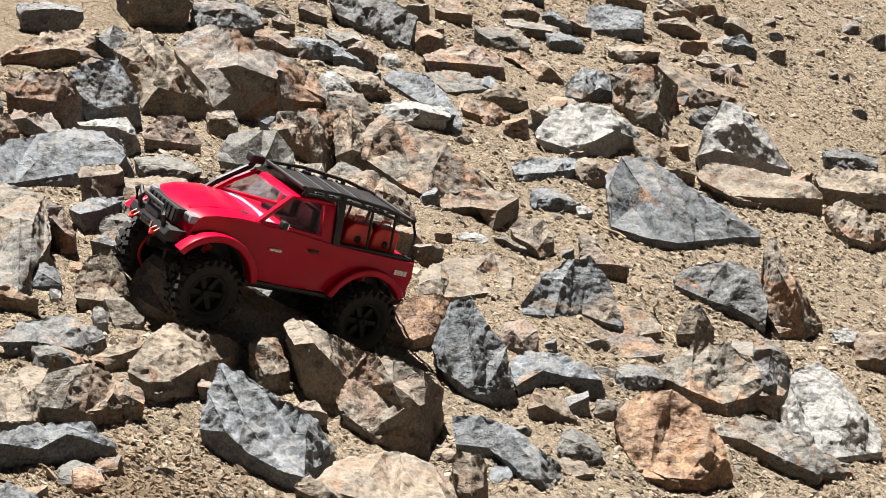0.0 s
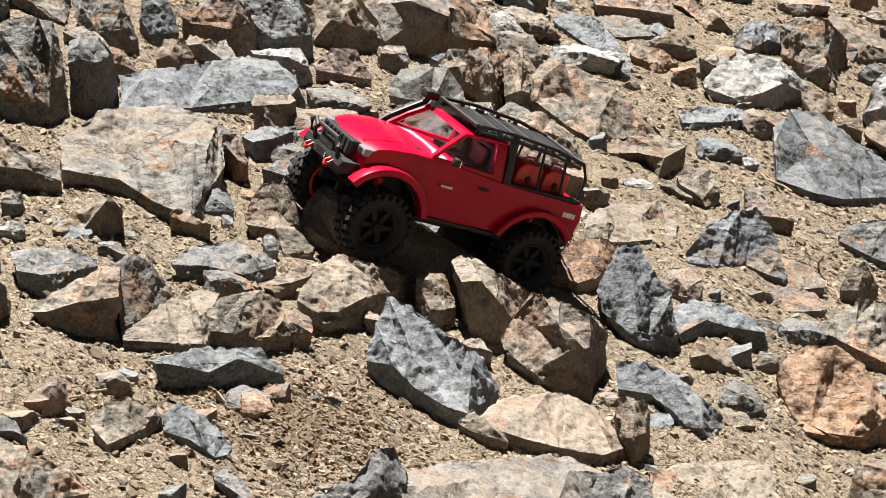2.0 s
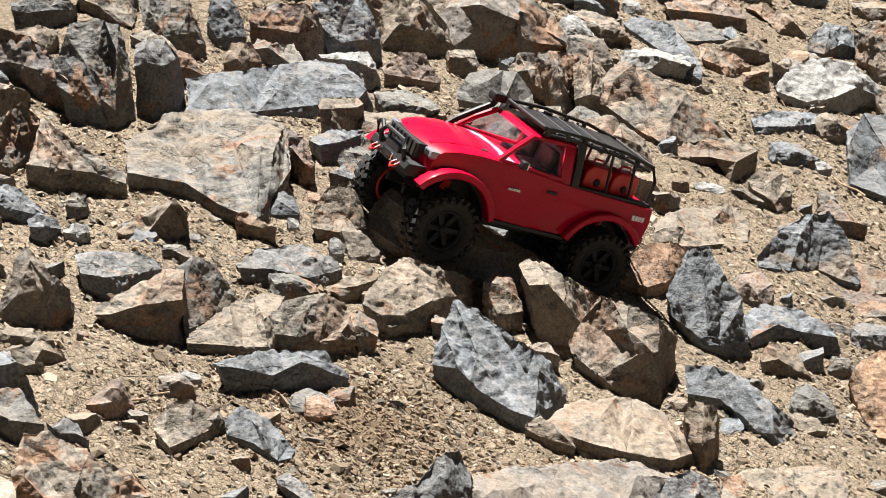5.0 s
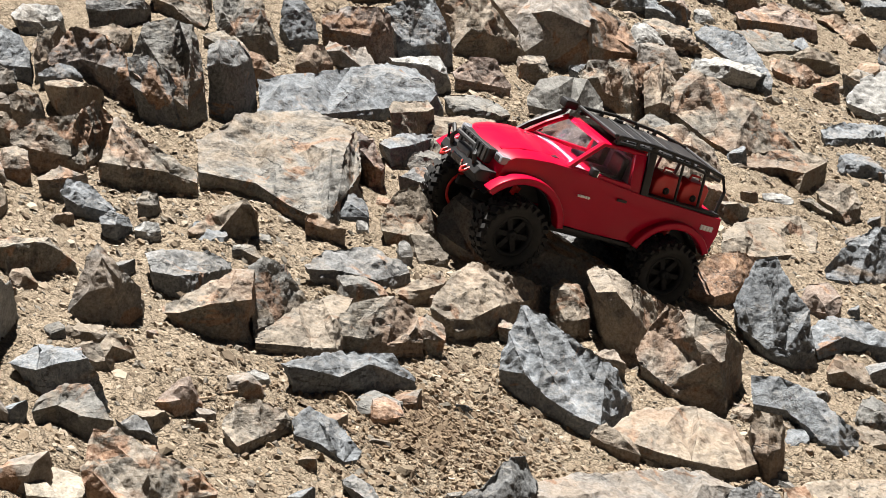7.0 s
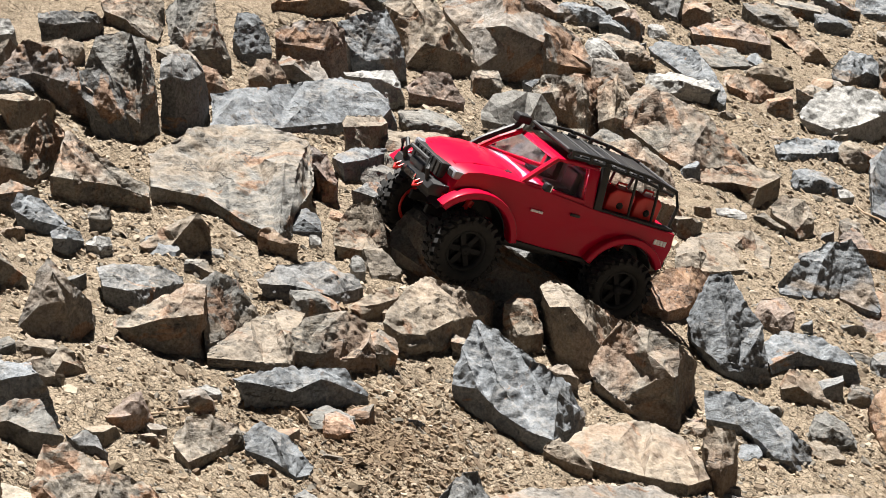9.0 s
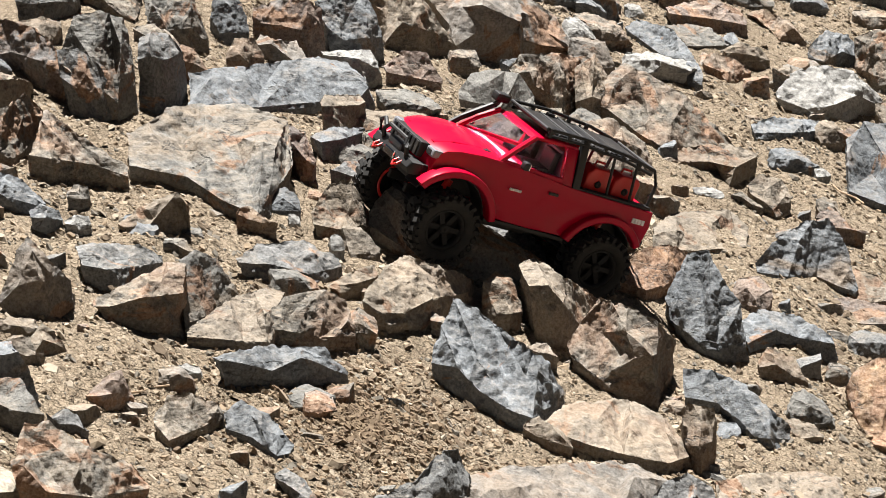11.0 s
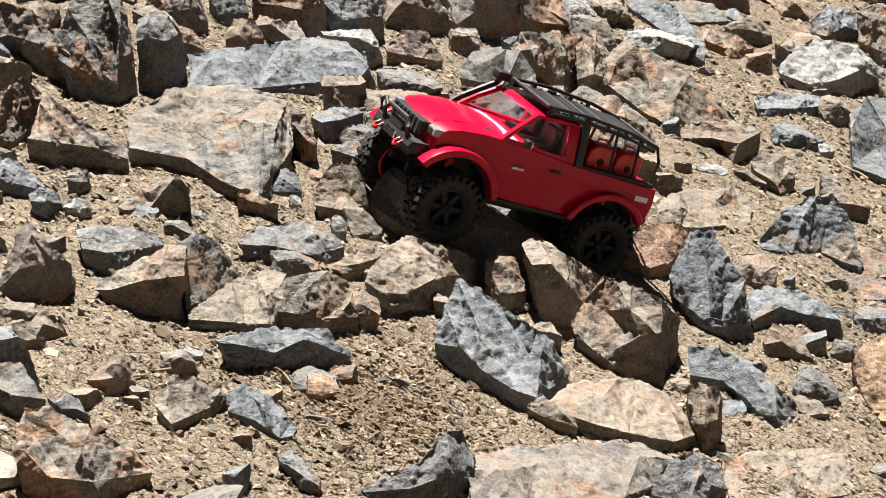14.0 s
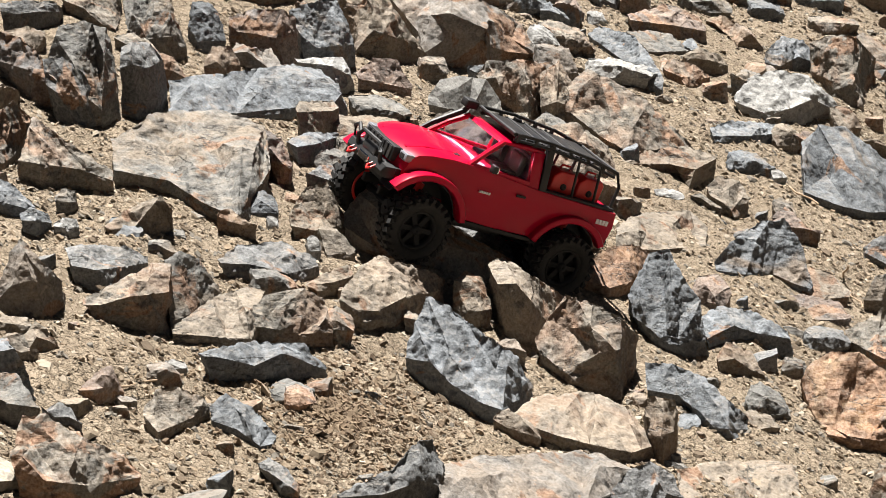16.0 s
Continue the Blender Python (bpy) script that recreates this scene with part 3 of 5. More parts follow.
shard(-0.975, 0.437, 40, ((-0.084, 0.055), (-0.023, 0.067), (0.029, 0.052)), ((-0.073, 0.034), (-0.025, 0.018), (0.023, 0.026), (0.033, 0.036)), ((-0.067, -0.017), (-0.007, -0.027), (0.041, -0.033), (0.033, 0.077)), OLIVE, 1008)
shard(-0.824, 0.386, 50, ((-0.104, 0.093), (-0.081, 0.126), (-0.007, 0.118), (0.008, 0.073), (0.035, 0.007)), ((-0.083, 0.034), (-0.042, 0.018), (0.006, 0.026), (0.034, -0.002)), ((-0.042, -0.003), (0.006, -0.015), (0.036, 0.017)), GREY, 1009)
shard(-0.643, 0.562, 60, ((-0.082, 0.069), (-0.028, 0.089), (0.03, 0.09), (0.057, 0.071)), ((-0.079, 0.041), (-0.024, 0.038), (0.035, 0.028), (0.06, 0.037)), ((-0.079, -0.003), (-0.023, -0.02), (0.036, -0.015), (0.066, 0.037)), BROWN, 1010, "large reddish-brown block with a rough face")
shard(-0.515, 0.651, 55, ((-0.093, 0.098), (-0.054, 0.115), (0.003, 0.126), (0.029, 0.079), (0.043, 0.037)), ((-0.065, 0.053), (-0.029, 0.023), (0.017, 0.029), (0.047, 0.02)), ((-0.058, -0.029), (-0.011, -0.017), (0.018, 0.001), (0.05, 0.047)), SLATE, 1011)
shard(-0.705, 0.357, 50, ((-0.038, 0.023), (-0.025, 0.052), (0.009, 0.051), (0.027, 0.017)), ((-0.037, 0.014), (-0.011, 0.023), (0.028, 0.009)), ((-0.034, -0.034), (0.006, -0.007), (0.028, 0.042)), OCHRE, 1012)
shard(-0.219, 1.004, 40, ((-0.201, 0.13), (-0.173, 0.163), (-0.124, 0.174), (-0.058, 0.169), (0.002, 0.123), (0.096, 0.066), (0.146, -0.006)), ((-0.194, 0.119), (-0.134, 0.08), (-0.055, 0.096), (0.027, 0.058), (0.025, 0.021), (0.108, -0.011)), ((-0.136, -0.018), (-0.112, -0.116), (0.012, -0.049), (0.084, 0.052), (0.151, 0.131)), PINK, 1013, "large pale beige boulder with a hollow front")
shard(-0.417, 0.833, 50, ((-0.122, 0.113), (-0.068, 0.164), (-0.01, 0.136), (0.036, 0.063), (0.087, -0.006)), ((-0.084, 0.066), (-0.019, 0.041), (0.049, 0.017), (0.093, -0.013)), ((-0.08, 0.027), (-0.054, -0.066), (0.036, -0.008), (0.099, 0.046)), TAN, 1014, "tan wedge leaning over a dark hollow")
shard(-0.655, 0.982, 30, ((-0.099, 0.022), (-0.04, 0.05), (0.06, 0.046), (0.07, 0.025)), ((-0.117, 0.008), (-0.001, 0.014), (0.032, 0.005), (0.068, 0.025)), ((-0.117, -0.15), (0.009, -0.012), (0.037, 0.013), (0.069, 0.15)), OCHRE, 1015, "flat orange-tan slab with a broken dark end")
shard(-0.482, 0.516, 25, ((-0.098, 0.048), (-0, 0.053), (0.019, 0.027)), ((-0.091, 0.042), (-0.017, 0.038), (0.02, 0.017)), ((-0.025, 0.003), (-0.005, -0.033), (0.029, 0.03)), PALE, 1016)
shard(-0.391, 0.586, 55, ((-0.063, 0.03), (-0.031, 0.06), (0.019, 0.056), (0.053, 0.005)), ((-0.057, 0.019), (-0.019, 0.011), (0.025, 0.002), (0.053, -0.004)), ((-0.058, -0.023), (-0.019, -0.009), (0.025, 0.01), (0.053, 0.022)), BROWN, 1017)
shard(-0.224, 0.550, 55, ((-0.075, 0.048), (-0.052, 0.08), (-0.013, 0.088), (0.043, 0.078), (0.076, 0.033), (0.076, 0)), ((-0.074, 0.032), (-0.035, 0.024), (0.02, 0.01), (0.076, -0.002)), ((-0.069, -0.03), (-0.025, -0.021), (0.02, 0), (0.075, 0.051)), SMOOTH, 1018, "smooth rounded grey boulder")
shard(-0.111, 0.754, 55, ((-0.101, 0.059), (-0.077, 0.086), (0.008, 0.1), (0.054, 0.079), (0.059, 0.011)), ((-0.066, 0.035), (-0.018, 0.018), (0.019, 0.012), (0.053, 0.009)), ((-0.06, 0.024), (-0.018, 0.003), (0.024, -0.069), (0.053, 0.043)), OLIVE, 1019)
shard(-0.176, 0.241, 40, ((-0.096, 0.115), (-0.063, 0.126), (0.015, 0.105), (0.081, 0.034), (0.123, -0.017)), ((-0.112, 0.074), (-0.094, 0.048), (-0.039, 0.027), (0.038, 0.011), (0.112, -0.031)), ((-0.108, 0.092), (-0.081, -0.011), (-0.039, 0.02), (0.027, -0.036), (0.08, -0.041), (0.122, -0.025)), GREY, 1020, "long layered grey slab tilted down one end")
shard(-0.108, 0.600, 40, ((-0.034, 0.02), (-0.017, 0.034), (0.017, 0.03), (0.022, 0.012)), ((-0.032, 0.015), (-0.006, 0.008), (0.02, 0.007)), ((-0.023, -0.019), (0.005, -0.013), (0.019, 0.031)), CREAM, 1021, "small rounded cream stone")
shard(0.134, 0.714, 45, ((-0.141, 0.129), (-0.099, 0.164), (-0.049, 0.143), (0.039, 0.094), (0.091, 0.045), (0.156, -0.016)), ((-0.194, 0.084), (-0.133, 0.074), (-0.071, 0.031), (-0.01, 0.002), (0.066, -0.003), (0.162, -0.022)), ((-0.144, -0.003), (-0.082, -0.033), (-0.01, -0.086), (0.066, 0.021), (0.169, 0.1)), OLIVE, 1022, "large striated brown slab lying at a tilt")
shard(-0.024, 0.711, 45, ((-0.045, 0.103), (-0.003, 0.135), (0.029, 0.082)), ((-0.042, 0.036), (-0.006, 0.052), (0.031, 0.037)), ((-0.035, 0.006), (0.002, -0.023), (0.032, 0.018)), TAN, 1023)
shard(0.009, 0.458, 45, ((-0.131, 0.06), (-0.063, 0.088), (0.005, 0.095), (0.073, 0.044), (0.089, 0.005)), ((-0.109, 0.03), (-0.042, 0.017), (0.025, -0.003), (0.088, -0.005)), ((-0.098, -0.025), (-0.031, -0.028), (0.036, -0.019), (0.092, 0.07)), OLIVE, 1024)
shard(-0.497, 0.206, 20, ((-0.044, 0.049), (-0.039, 0.059), (0.021, 0.055), (0.036, 0.043)), ((-0.039, 0.042), (0.026, 0.038)), ((-0.033, -0.037), (-0.001, -0.023), (0.034, 0.06)), TAN, 1025, "small cube-shaped tan stone with a dark face")
shard(-0.484, 0.075, 25, ((-0.059, 0.033), (-0.02, 0.049), (0.032, 0.037)), ((-0.035, 0.025), (0, 0.029), (0.031, 0.03)), ((-0.032, -0.051), (0.001, -0.03), (0.032, 0.081)), SLATE, 1026)
shard(-0.543, -0.077, 50, ((-0.058, 0.08), (-0.033, 0.085), (0.004, 0.065), (0.026, 0.02)), ((-0.047, 0.071), (-0.014, 0.047), (0.009, 0.022), (0.024, 0.011)), ((-0.019, 0.011), (-0, -0.015), (0.021, 0.004)), BROWN, 1027)
shard(-0.882, -0.416, 35, ((-0.07, 0.047), (-0.063, 0.101), (-0.012, 0.068), (0.08, 0.013)), ((-0.071, 0.035), (-0.032, 0.031), (0.026, 0.016), (0.085, -0.003)), ((-0.071, -0.029), (-0.032, -0.028), (0.017, 0.025), (0.085, 0.033)), OLIVE, 1028)
shard(-0.720, -0.507, 35, ((-0.063, 0.011), (-0.03, 0.037), (0.008, 0.053), (0.023, 0.058), (0.041, 0.035)), ((-0.057, 0.008), (-0.014, 0.009), (0.007, 0.037), (0.023, 0.056)), ((-0.047, -0.042), (-0.006, -0.005), (0.012, 0.005), (0.04, 0.043)), TAN, 1029)
shard(-0.851, -0.519, 50, ((-0.021, 0.018), (-0.011, 0.033), (0.009, 0.027), (0.014, 0.009)), ((-0.018, 0.011), (0.002, 0.01), (0.014, 0.007)), ((-0.015, -0.015), (0.002, -0.005), (0.014, 0.02)), GREY, 1030)
shard(-0.434, -0.267, 45, ((-0.065, 0.035), (-0.041, 0.079), (-0.005, 0.084), (0.018, 0.046), (0.039, 0.01)), ((-0.058, 0.018), (-0.014, 0.009), (0.022, 0.01), (0.039, 0.006)), ((-0.053, -0.046), (-0.014, -0.033), (0.027, 0.024), (0.041, 0.055)), TAN, 1031)
shard(-0.739, -0.736, 20, ((-0.074, 0.047), (-0.056, 0.053), (0.014, 0.043), (0.044, 0.022)), ((-0.055, 0.029), (-0.015, 0.023), (0.026, 0.018), (0.049, 0.013)), ((-0.051, -0.041), (-0.006, -0.038), (0.009, -0.021), (0.046, 0.099)), DARK, 1032, "flat dark rock propped over a shadowed gap")
shard(-0.667, -0.846, 30, ((-0.093, 0.037), (-0.049, 0.06), (-0.016, 0.076), (0.006, 0.087), (0.034, 0.083)), ((-0.091, 0.03), (-0.064, 0.031), (-0.016, 0.046), (0.043, 0.049)), ((-0.077, -0.027), (-0.007, -0.024), (0.044, -0.005), (0.039, 0.056)), OLIVE, 1033, "squared brown block with a dark front")
shard(-0.597, -0.761, 45, ((-0.053, 0.085), (-0.031, 0.099), (0, 0.079), (0.034, 0.02)), ((-0.03, 0.001), (-0.009, 0.004), (0.023, 0.019), (0.035, 0.016)), ((-0.028, -0.066), (-0.001, -0.018), (0.03, 0.083)), GREY, 1034)
shard(-0.782, -1.048, 40, ((-0.034, 0.018), (-0.017, 0.044), (0.002, 0.033), (0.019, 0.008)), ((-0.018, 0.008), (-0.008, 0.027), (0.009, 0.015), (0.019, 0.006)), ((-0.018, -0.021), (-0.001, -0.002), (0.019, 0.024)), TAN, 1035)
shard(-0.682, -1.124, 45, ((-0.034, 0.012), (-0.002, 0.041), (0.011, 0.043), (0.03, 0.005)), ((-0.03, 0.01), (-0.007, 0.015), (0.013, 0.015), (0.031, 0.002)), ((-0.025, -0.01), (-0.003, -0.019), (0.029, 0.027)), BROWN, 1036)
shard(-0.569, -1.125, 40, ((-0.049, 0.019), (-0.033, 0.047), (-0.002, 0.047), (0.032, 0.024), (0.04, 0.01)), ((-0.04, 0.009), (-0.019, -0.002), (0.02, 0.003), (0.039, 0.007)), ((-0.04, -0.032), (-0.019, -0.053), (0.02, 0.021), (0.039, 0.063)), OLIVE, 1037)
shard(-0.469, -1.101, 30, ((-0.061, 0.037), (-0.04, 0.051), (0.005, 0.035), (0.043, 0.001)), ((-0.053, 0.022), (-0.015, 0.01), (0.023, -0.007), (0.043, -0.008)), ((-0.052, 0.008), (-0.014, 0.008), (0.023, -0.02), (0.043, 0.004)), SLATE, 1038)
shard(-0.665, -1.420, 45, ((-0.085, 0.063), (-0.075, 0.104), (-0.045, 0.107), (0.006, 0.074), (0.056, 0.044), (0.077, 0.023)), ((-0.077, 0.045), (-0.03, 0.032), (0.017, 0.018), (0.062, 0.013), (0.081, 0.013)), ((-0.069, -0.032), (-0.03, -0.037), (0.024, 0.001), (0.074, 0.068)), OLIVE, 1039, "large olive-grey boulder with lichen-like patches")
shard(-0.458, -0.875, 30, ((-0.109, 0.042), (-0.07, 0.049), (-0.032, 0.049), (0.043, 0.038), (0.081, -0.001)), ((-0.099, 0.039), (-0.066, 0.033), (-0.025, 0.018), (0.015, 0.033), (0.048, 0.015), (0.079, -0.004)), ((-0.09, -0.063), (-0.025, -0.024), (0.032, 0.02), (0.081, 0.068)), SLATE, 1040)
shard(-0.456, -0.723, 45, ((-0.073, 0.023), (-0.035, 0.06), (0.025, 0.064), (0.057, 0.044), (0.074, 0.007)), ((-0.073, 0.019), (-0.029, 0.014), (0.024, 0.002), (0.075, -0.005)), ((-0.073, -0.032), (-0.029, -0.018), (0.024, 0.002), (0.075, 0.049)), OLIVE, 1041)
shard(-0.541, -0.804, 18, ((-0.084, 0.021), (-0.034, 0.048), (0.012, 0.055), (0.042, 0.045)), ((-0.077, 0.015), (0.002, 0.002), (0.035, -0.003), (0.041, 0.001)), ((-0.077, -0.052), (0.002, -0.007), (0.035, 0.015), (0.041, 0.042)), TAN, 1042)
shard(-0.500, -0.503, 25, ((-0.09, 0.026), (-0.065, 0.045), (0.006, 0.043), (0.064, 0.014)), ((-0.085, 0.022), (-0.031, 0.016), (0.025, -0.001), (0.071, 0.002)), ((-0.08, -0.05), (-0.031, -0.021), (0.035, -0.003), (0.074, 0.072)), DARK, 1043, "flat dark blue-grey slate slab")
shard(-0.395, -0.474, 30, ((-0.051, 0.01), (-0.016, 0.023), (0.018, 0.029), (0.025, 0.014)), ((-0.05, 0.006), (-0.004, 0.008), (0.023, 0.01)), ((-0.03, -0.04), (0.005, -0.001), (0.024, 0.04)), TAN, 1044)
shard(-0.298, -0.515, 32, ((-0.08, 0.05), (-0.054, 0.075), (-0.029, 0.091), (0.021, 0.076), (0.085, 0.036)), ((-0.082, 0.036), (-0.035, 0.007), (-0.018, 0.014), (0.026, 0.031), (0.077, 0.017)), ((-0.077, -0.071), (-0.044, -0.067), (0.001, -0.031), (0.036, 0.016), (0.082, 0.155)), TAN, 1045, "rock with a flat tan top and hollow front")
shard(-0.158, -0.719, 45, ((-0.104, 0.068), (-0.076, 0.143), (-0.044, 0.134), (0.035, 0.085), (0.078, 0.052), (0.103, 0.003)), ((-0.104, 0.05), (-0.06, 0.051), (-0.025, 0.02), (0.027, -0.004), (0.061, -0.017), (0.105, -0.005)), ((-0.103, 0.026), (-0.066, -0.002), (-0.026, -0.027), (0.027, -0.045), (0.061, -0.035), (0.106, 0.083)), SLATE, 1046, "big angular blue-grey boulder with pale veins")
shard(-0.054, -0.371, 25, ((-0.087, 0.105), (-0.061, 0.118), (-0.01, 0.09), (0.052, 0.031)), ((-0.067, 0.08), (-0.033, 0.086), (-0.008, 0.058), (0.021, 0.008), (0.052, 0.022)), ((-0.055, -0.036), (-0.025, -0.06), (0.005, -0.048), (0.023, 0.022), (0.053, 0.124)), TAN, 1047)
shard(0.051, -0.493, 50, ((-0.105, 0.056), (-0.082, 0.091), (-0.054, 0.127), (-0.006, 0.124), (0.043, 0.099), (0.077, 0.051)), ((-0.099, 0.04), (-0.05, 0.009), (0.006, 0.051), (0.034, 0.057), (0.075, 0.038)), ((-0.094, 0.009), (-0.036, -0.031), (0.008, -0.046), (0.046, -0.05), (0.077, 0.119)), OLIVE, 1048, "blocky olive-brown boulder with a fractured face")
shard(0.100, -0.045, 40, ((-0.067, 0.034), (-0.041, 0.06), (0.025, 0.061), (0.059, 0.039)), ((-0.066, 0.012), (-0.018, -0.002), (0.025, -0), (0.059, 0.007)), ((-0.066, -0.054), (-0.018, -0.054), (0.025, 0.014), (0.059, 0.092)), RUST, 1049, "low rock with a bright orange stain")
shard(0.195, -0.236, 55, ((-0.084, 0.073), (-0.045, 0.147), (-0.009, 0.155), (0.017, 0.109), (0.049, 0.07), (0.06, 0.014)), ((-0.073, 0.036), (-0.032, 0.015), (0.008, 0.009), (0.06, 0)), ((-0.062, 0.035), (-0.022, -0.019), (0.019, -0.024), (0.066, 0.009)), SLATE, 1050)
shard(0.343, -0.146, 25, ((-0.094, 0.052), (-0.062, 0.068), (0.004, 0.054), (0.07, 0.027)), ((-0.086, 0.023), (-0.032, 0.041), (0.012, 0.022), (0.074, 0.016)), ((-0.08, -0.051), (-0.02, 0.009), (0.018, 0.027), (0.081, 0.014)), SLATE, 1051)
shard(0.319, -0.275, 40, ((-0.047, 0.029), (-0.029, 0.051), (0.018, 0.035), (0.037, 0)), ((-0.045, 0.021), (-0.015, 0.027), (0.016, 0.006), (0.042, -0.004)), ((-0.04, -0.005), (-0.004, -0.001), (0.043, 0.006)), TAN, 1052)
shard(0.243, -0.528, 45, ((-0.106, 0.084), (-0.058, 0.083), (-0.001, 0.068), (0.046, 0.033), (0.075, 0.006)), ((-0.101, 0.043), (-0.048, 0.037), (-0.011, 0.019), (0.035, 0.001), (0.072, -0.01)), ((-0.096, 0.044), (-0.033, 0.037), (0.007, -0.041), (0.05, -0.047), (0.073, 0.007)), SLATE, 1053)
shard(0.164, -0.714, 65, ((-0.034, 0.078), (-0.025, 0.096), (0.017, 0.092), (0.022, 0.07)), ((-0.028, 0.036), (-0.006, 0.038), (0.023, 0.044)), ((-0.022, 0.005), (0, -0.022), (0.023, 0.018)), TAN, 1054)
shard(0.049, -0.757, 15, ((-0.134, 0.047), (-0.094, 0.059), (-0, 0.055), (0.056, 0.035), (0.093, 0.005)), ((-0.128, 0.04), (-0.046, 0.018), (0.009, 0.004), (0.064, -0.006), (0.097, -0.005)), ((-0.126, -0.01), (-0.046, -0.021), (0.009, -0.012), (0.064, -0.002), (0.1, 0.044)), TAN, 1055, "broad flat tan slab")
shard(-0.038, -1.021, 15, ((-0.155, 0.053), (-0.09, 0.059), (0.006, 0.048), (0.095, 0.033), (0.149, 0.015)), ((-0.14, 0.023), (-0.041, 0.007), (0.06, -0.006), (0.122, -0.004)), ((-0.14, -0.108), (-0.041, -0.049), (0.06, 0.029), (0.122, 0.126)), PINK, 1056, "broad reddish-tan slab level with the dirt")
shard(0.125, -0.913, 50, ((-0.051, 0.029), (-0.025, 0.057), (0.011, 0.064), (0.048, 0.039), (0.066, 0.008)), ((-0.05, 0.015), (-0.006, 0.004), (0.057, -0.003)), ((-0.05, -0.025), (-0.006, -0.013), (0.058, 0.039)), DARK, 1057)
shard(0.286, -0.807, 15, ((-0.104, 0.05), (-0.052, 0.05), (0.066, 0.036), (0.104, 0.023)), ((-0.095, 0.018), (-0.012, 0.004), (0.105, -0.008)), ((-0.095, -0.068), (-0.012, -0.02), (0.106, 0.088)), TAN, 1058)
shard(-0.233, -1.132, 45, ((-0.094, 0.022), (-0.021, 0.046), (0.016, 0.08), (0.036, 0.078), (0.054, 0.038)), ((-0.089, 0.018), (-0.026, 0.017), (0.029, 0.029), (0.052, 0.01)), ((-0.081, -0.063), (-0.018, -0.028), (0.038, 0.019), (0.06, 0.069)), DARK, 1059)
shard(-0.405, -1.206, 40, ((-0.038, 0.026), (-0.022, 0.034), (0.008, 0.021), (0.027, 0.001)), ((-0.033, 0.021), (-0.006, 0.013), (0.023, -0.004)), ((-0.025, 0.017), (-0.001, -0.01), (0.026, -0.008)), DARK, 1060)
shard(0.518, -0.370, 50, ((-0.099, 0.076), (-0.071, 0.115), (-0.042, 0.13), (0.005, 0.131), (0.053, 0.101), (0.089, 0.045), (0.096, 0.019)), ((-0.095, 0.059), (-0.071, 0.02), (-0.019, 0.004), (0.041, -0.006), (0.096, 0.015)), ((-0.091, 0.054), (-0.056, -0.034), (-0.009, -0.038), (0.051, -0.019), (0.107, 0.039)), RUST, 1061, "boulder with an orange-stained face and grey side")
shard(0.649, -0.024, 45, ((-0.115, 0.068), (-0.047, 0.116), (0.02, 0.108), (0.062, 0.069), (0.121, 0.026)), ((-0.111, 0.052), (-0.068, 0.043), (-0.006, 0.014), (0.066, 0.014), (0.114, 0.018)), ((-0.106, 0.035), (-0.069, -0.039), (0.005, -0.03), (0.066, 0.031), (0.104, 0.006)), OLIVE, 1062, "dark olive block with layered broken edges")
shard(0.757, 0.035, 45, ((-0.043, 0.085), (-0.014, 0.103), (0.04, 0.055), (0.042, 0.032)), ((-0.04, 0.04), (-0.014, 0.058), (0.035, 0.023)), ((-0.035, -0.011), (-0.006, -0.061), (0.039, 0.072)), DARK, 1063)
shard(0.399, 0.209, 55, ((-0.111, 0.041), (-0.064, 0.086), (-0.016, 0.109), (0.036, 0.113), (0.066, 0.072), (0.093, -0.009)), ((-0.107, 0.027), (-0.046, 0.015), (0.012, 0.009), (0.054, -0.007), (0.087, -0.016)), ((-0.107, -0.048), (-0.046, -0.021), (0.012, 0.032), (0.054, 0.019), (0.087, 0.019)), SLATE, 1064, "triangular slate rock with a tan side")
shard(0.858, 0.488, 65, ((-0.059, 0.087), (-0.049, 0.153), (-0.032, 0.183), (0.003, 0.111), (0.069, 0)), ((-0.063, 0.044), (-0.041, 0.011), (0.006, 0.005), (0.069, -0.004)), ((-0.057, 0.016), (-0.035, -0.047), (0.019, -0.015), (0.073, 0.044)), OLIVE, 1065, "tall triangular brown rock with vertical grain")
shard(0.712, 0.489, 45, ((-0.091, 0.052), (-0.041, 0.082), (0.03, 0.084), (0.083, 0.064), (0.096, 0.005)), ((-0.086, 0.042), (-0.027, 0.017), (0.029, -0.002), (0.085, -0.029)), ((-0.087, 0.041), (-0.027, 0.007), (0.029, 0.001), (0.085, -0.049)), DARK, 1066)
shard(0.637, 0.285, 60, ((-0.044, 0.016), (-0.018, 0.06), (0.013, 0.06), (0.043, 0.01)), ((-0.042, 0.014), (-0.004, 0.013), (0.043, 0.005)), ((-0.039, -0.029), (-0.004, -0.018), (0.043, 0.046)), GREY, 1067)
shard(0.824, -0.096, 40, ((-0.077, 0.051), (-0.042, 0.129), (0.01, 0.138), (0.059, 0.097), (0.117, 0.016)), ((-0.075, 0.034), (-0.047, 0.014), (0.012, -0.006), (0.11, -0.017)), ((-0.075, 0.026), (-0.047, -0.028), (0.012, -0.039), (0.11, 0.041)), PALE, 1068, "large smooth pale boulder half sunk in dirt")
shard(0.735, -0.199, 35, ((-0.126, 0.064), (-0.062, 0.078), (-0.013, 0.069), (0.053, 0.023), (0.122, -0.015)), ((-0.119, 0.049), (-0.07, 0.04), (-0.015, 0.015), (0.044, -0.012), (0.119, -0.027)), ((-0.114, 0.02), (-0.061, 0.006), (-0.006, -0.029), (0.054, -0.027), (0.125, 0.029)), GREY, 1069)
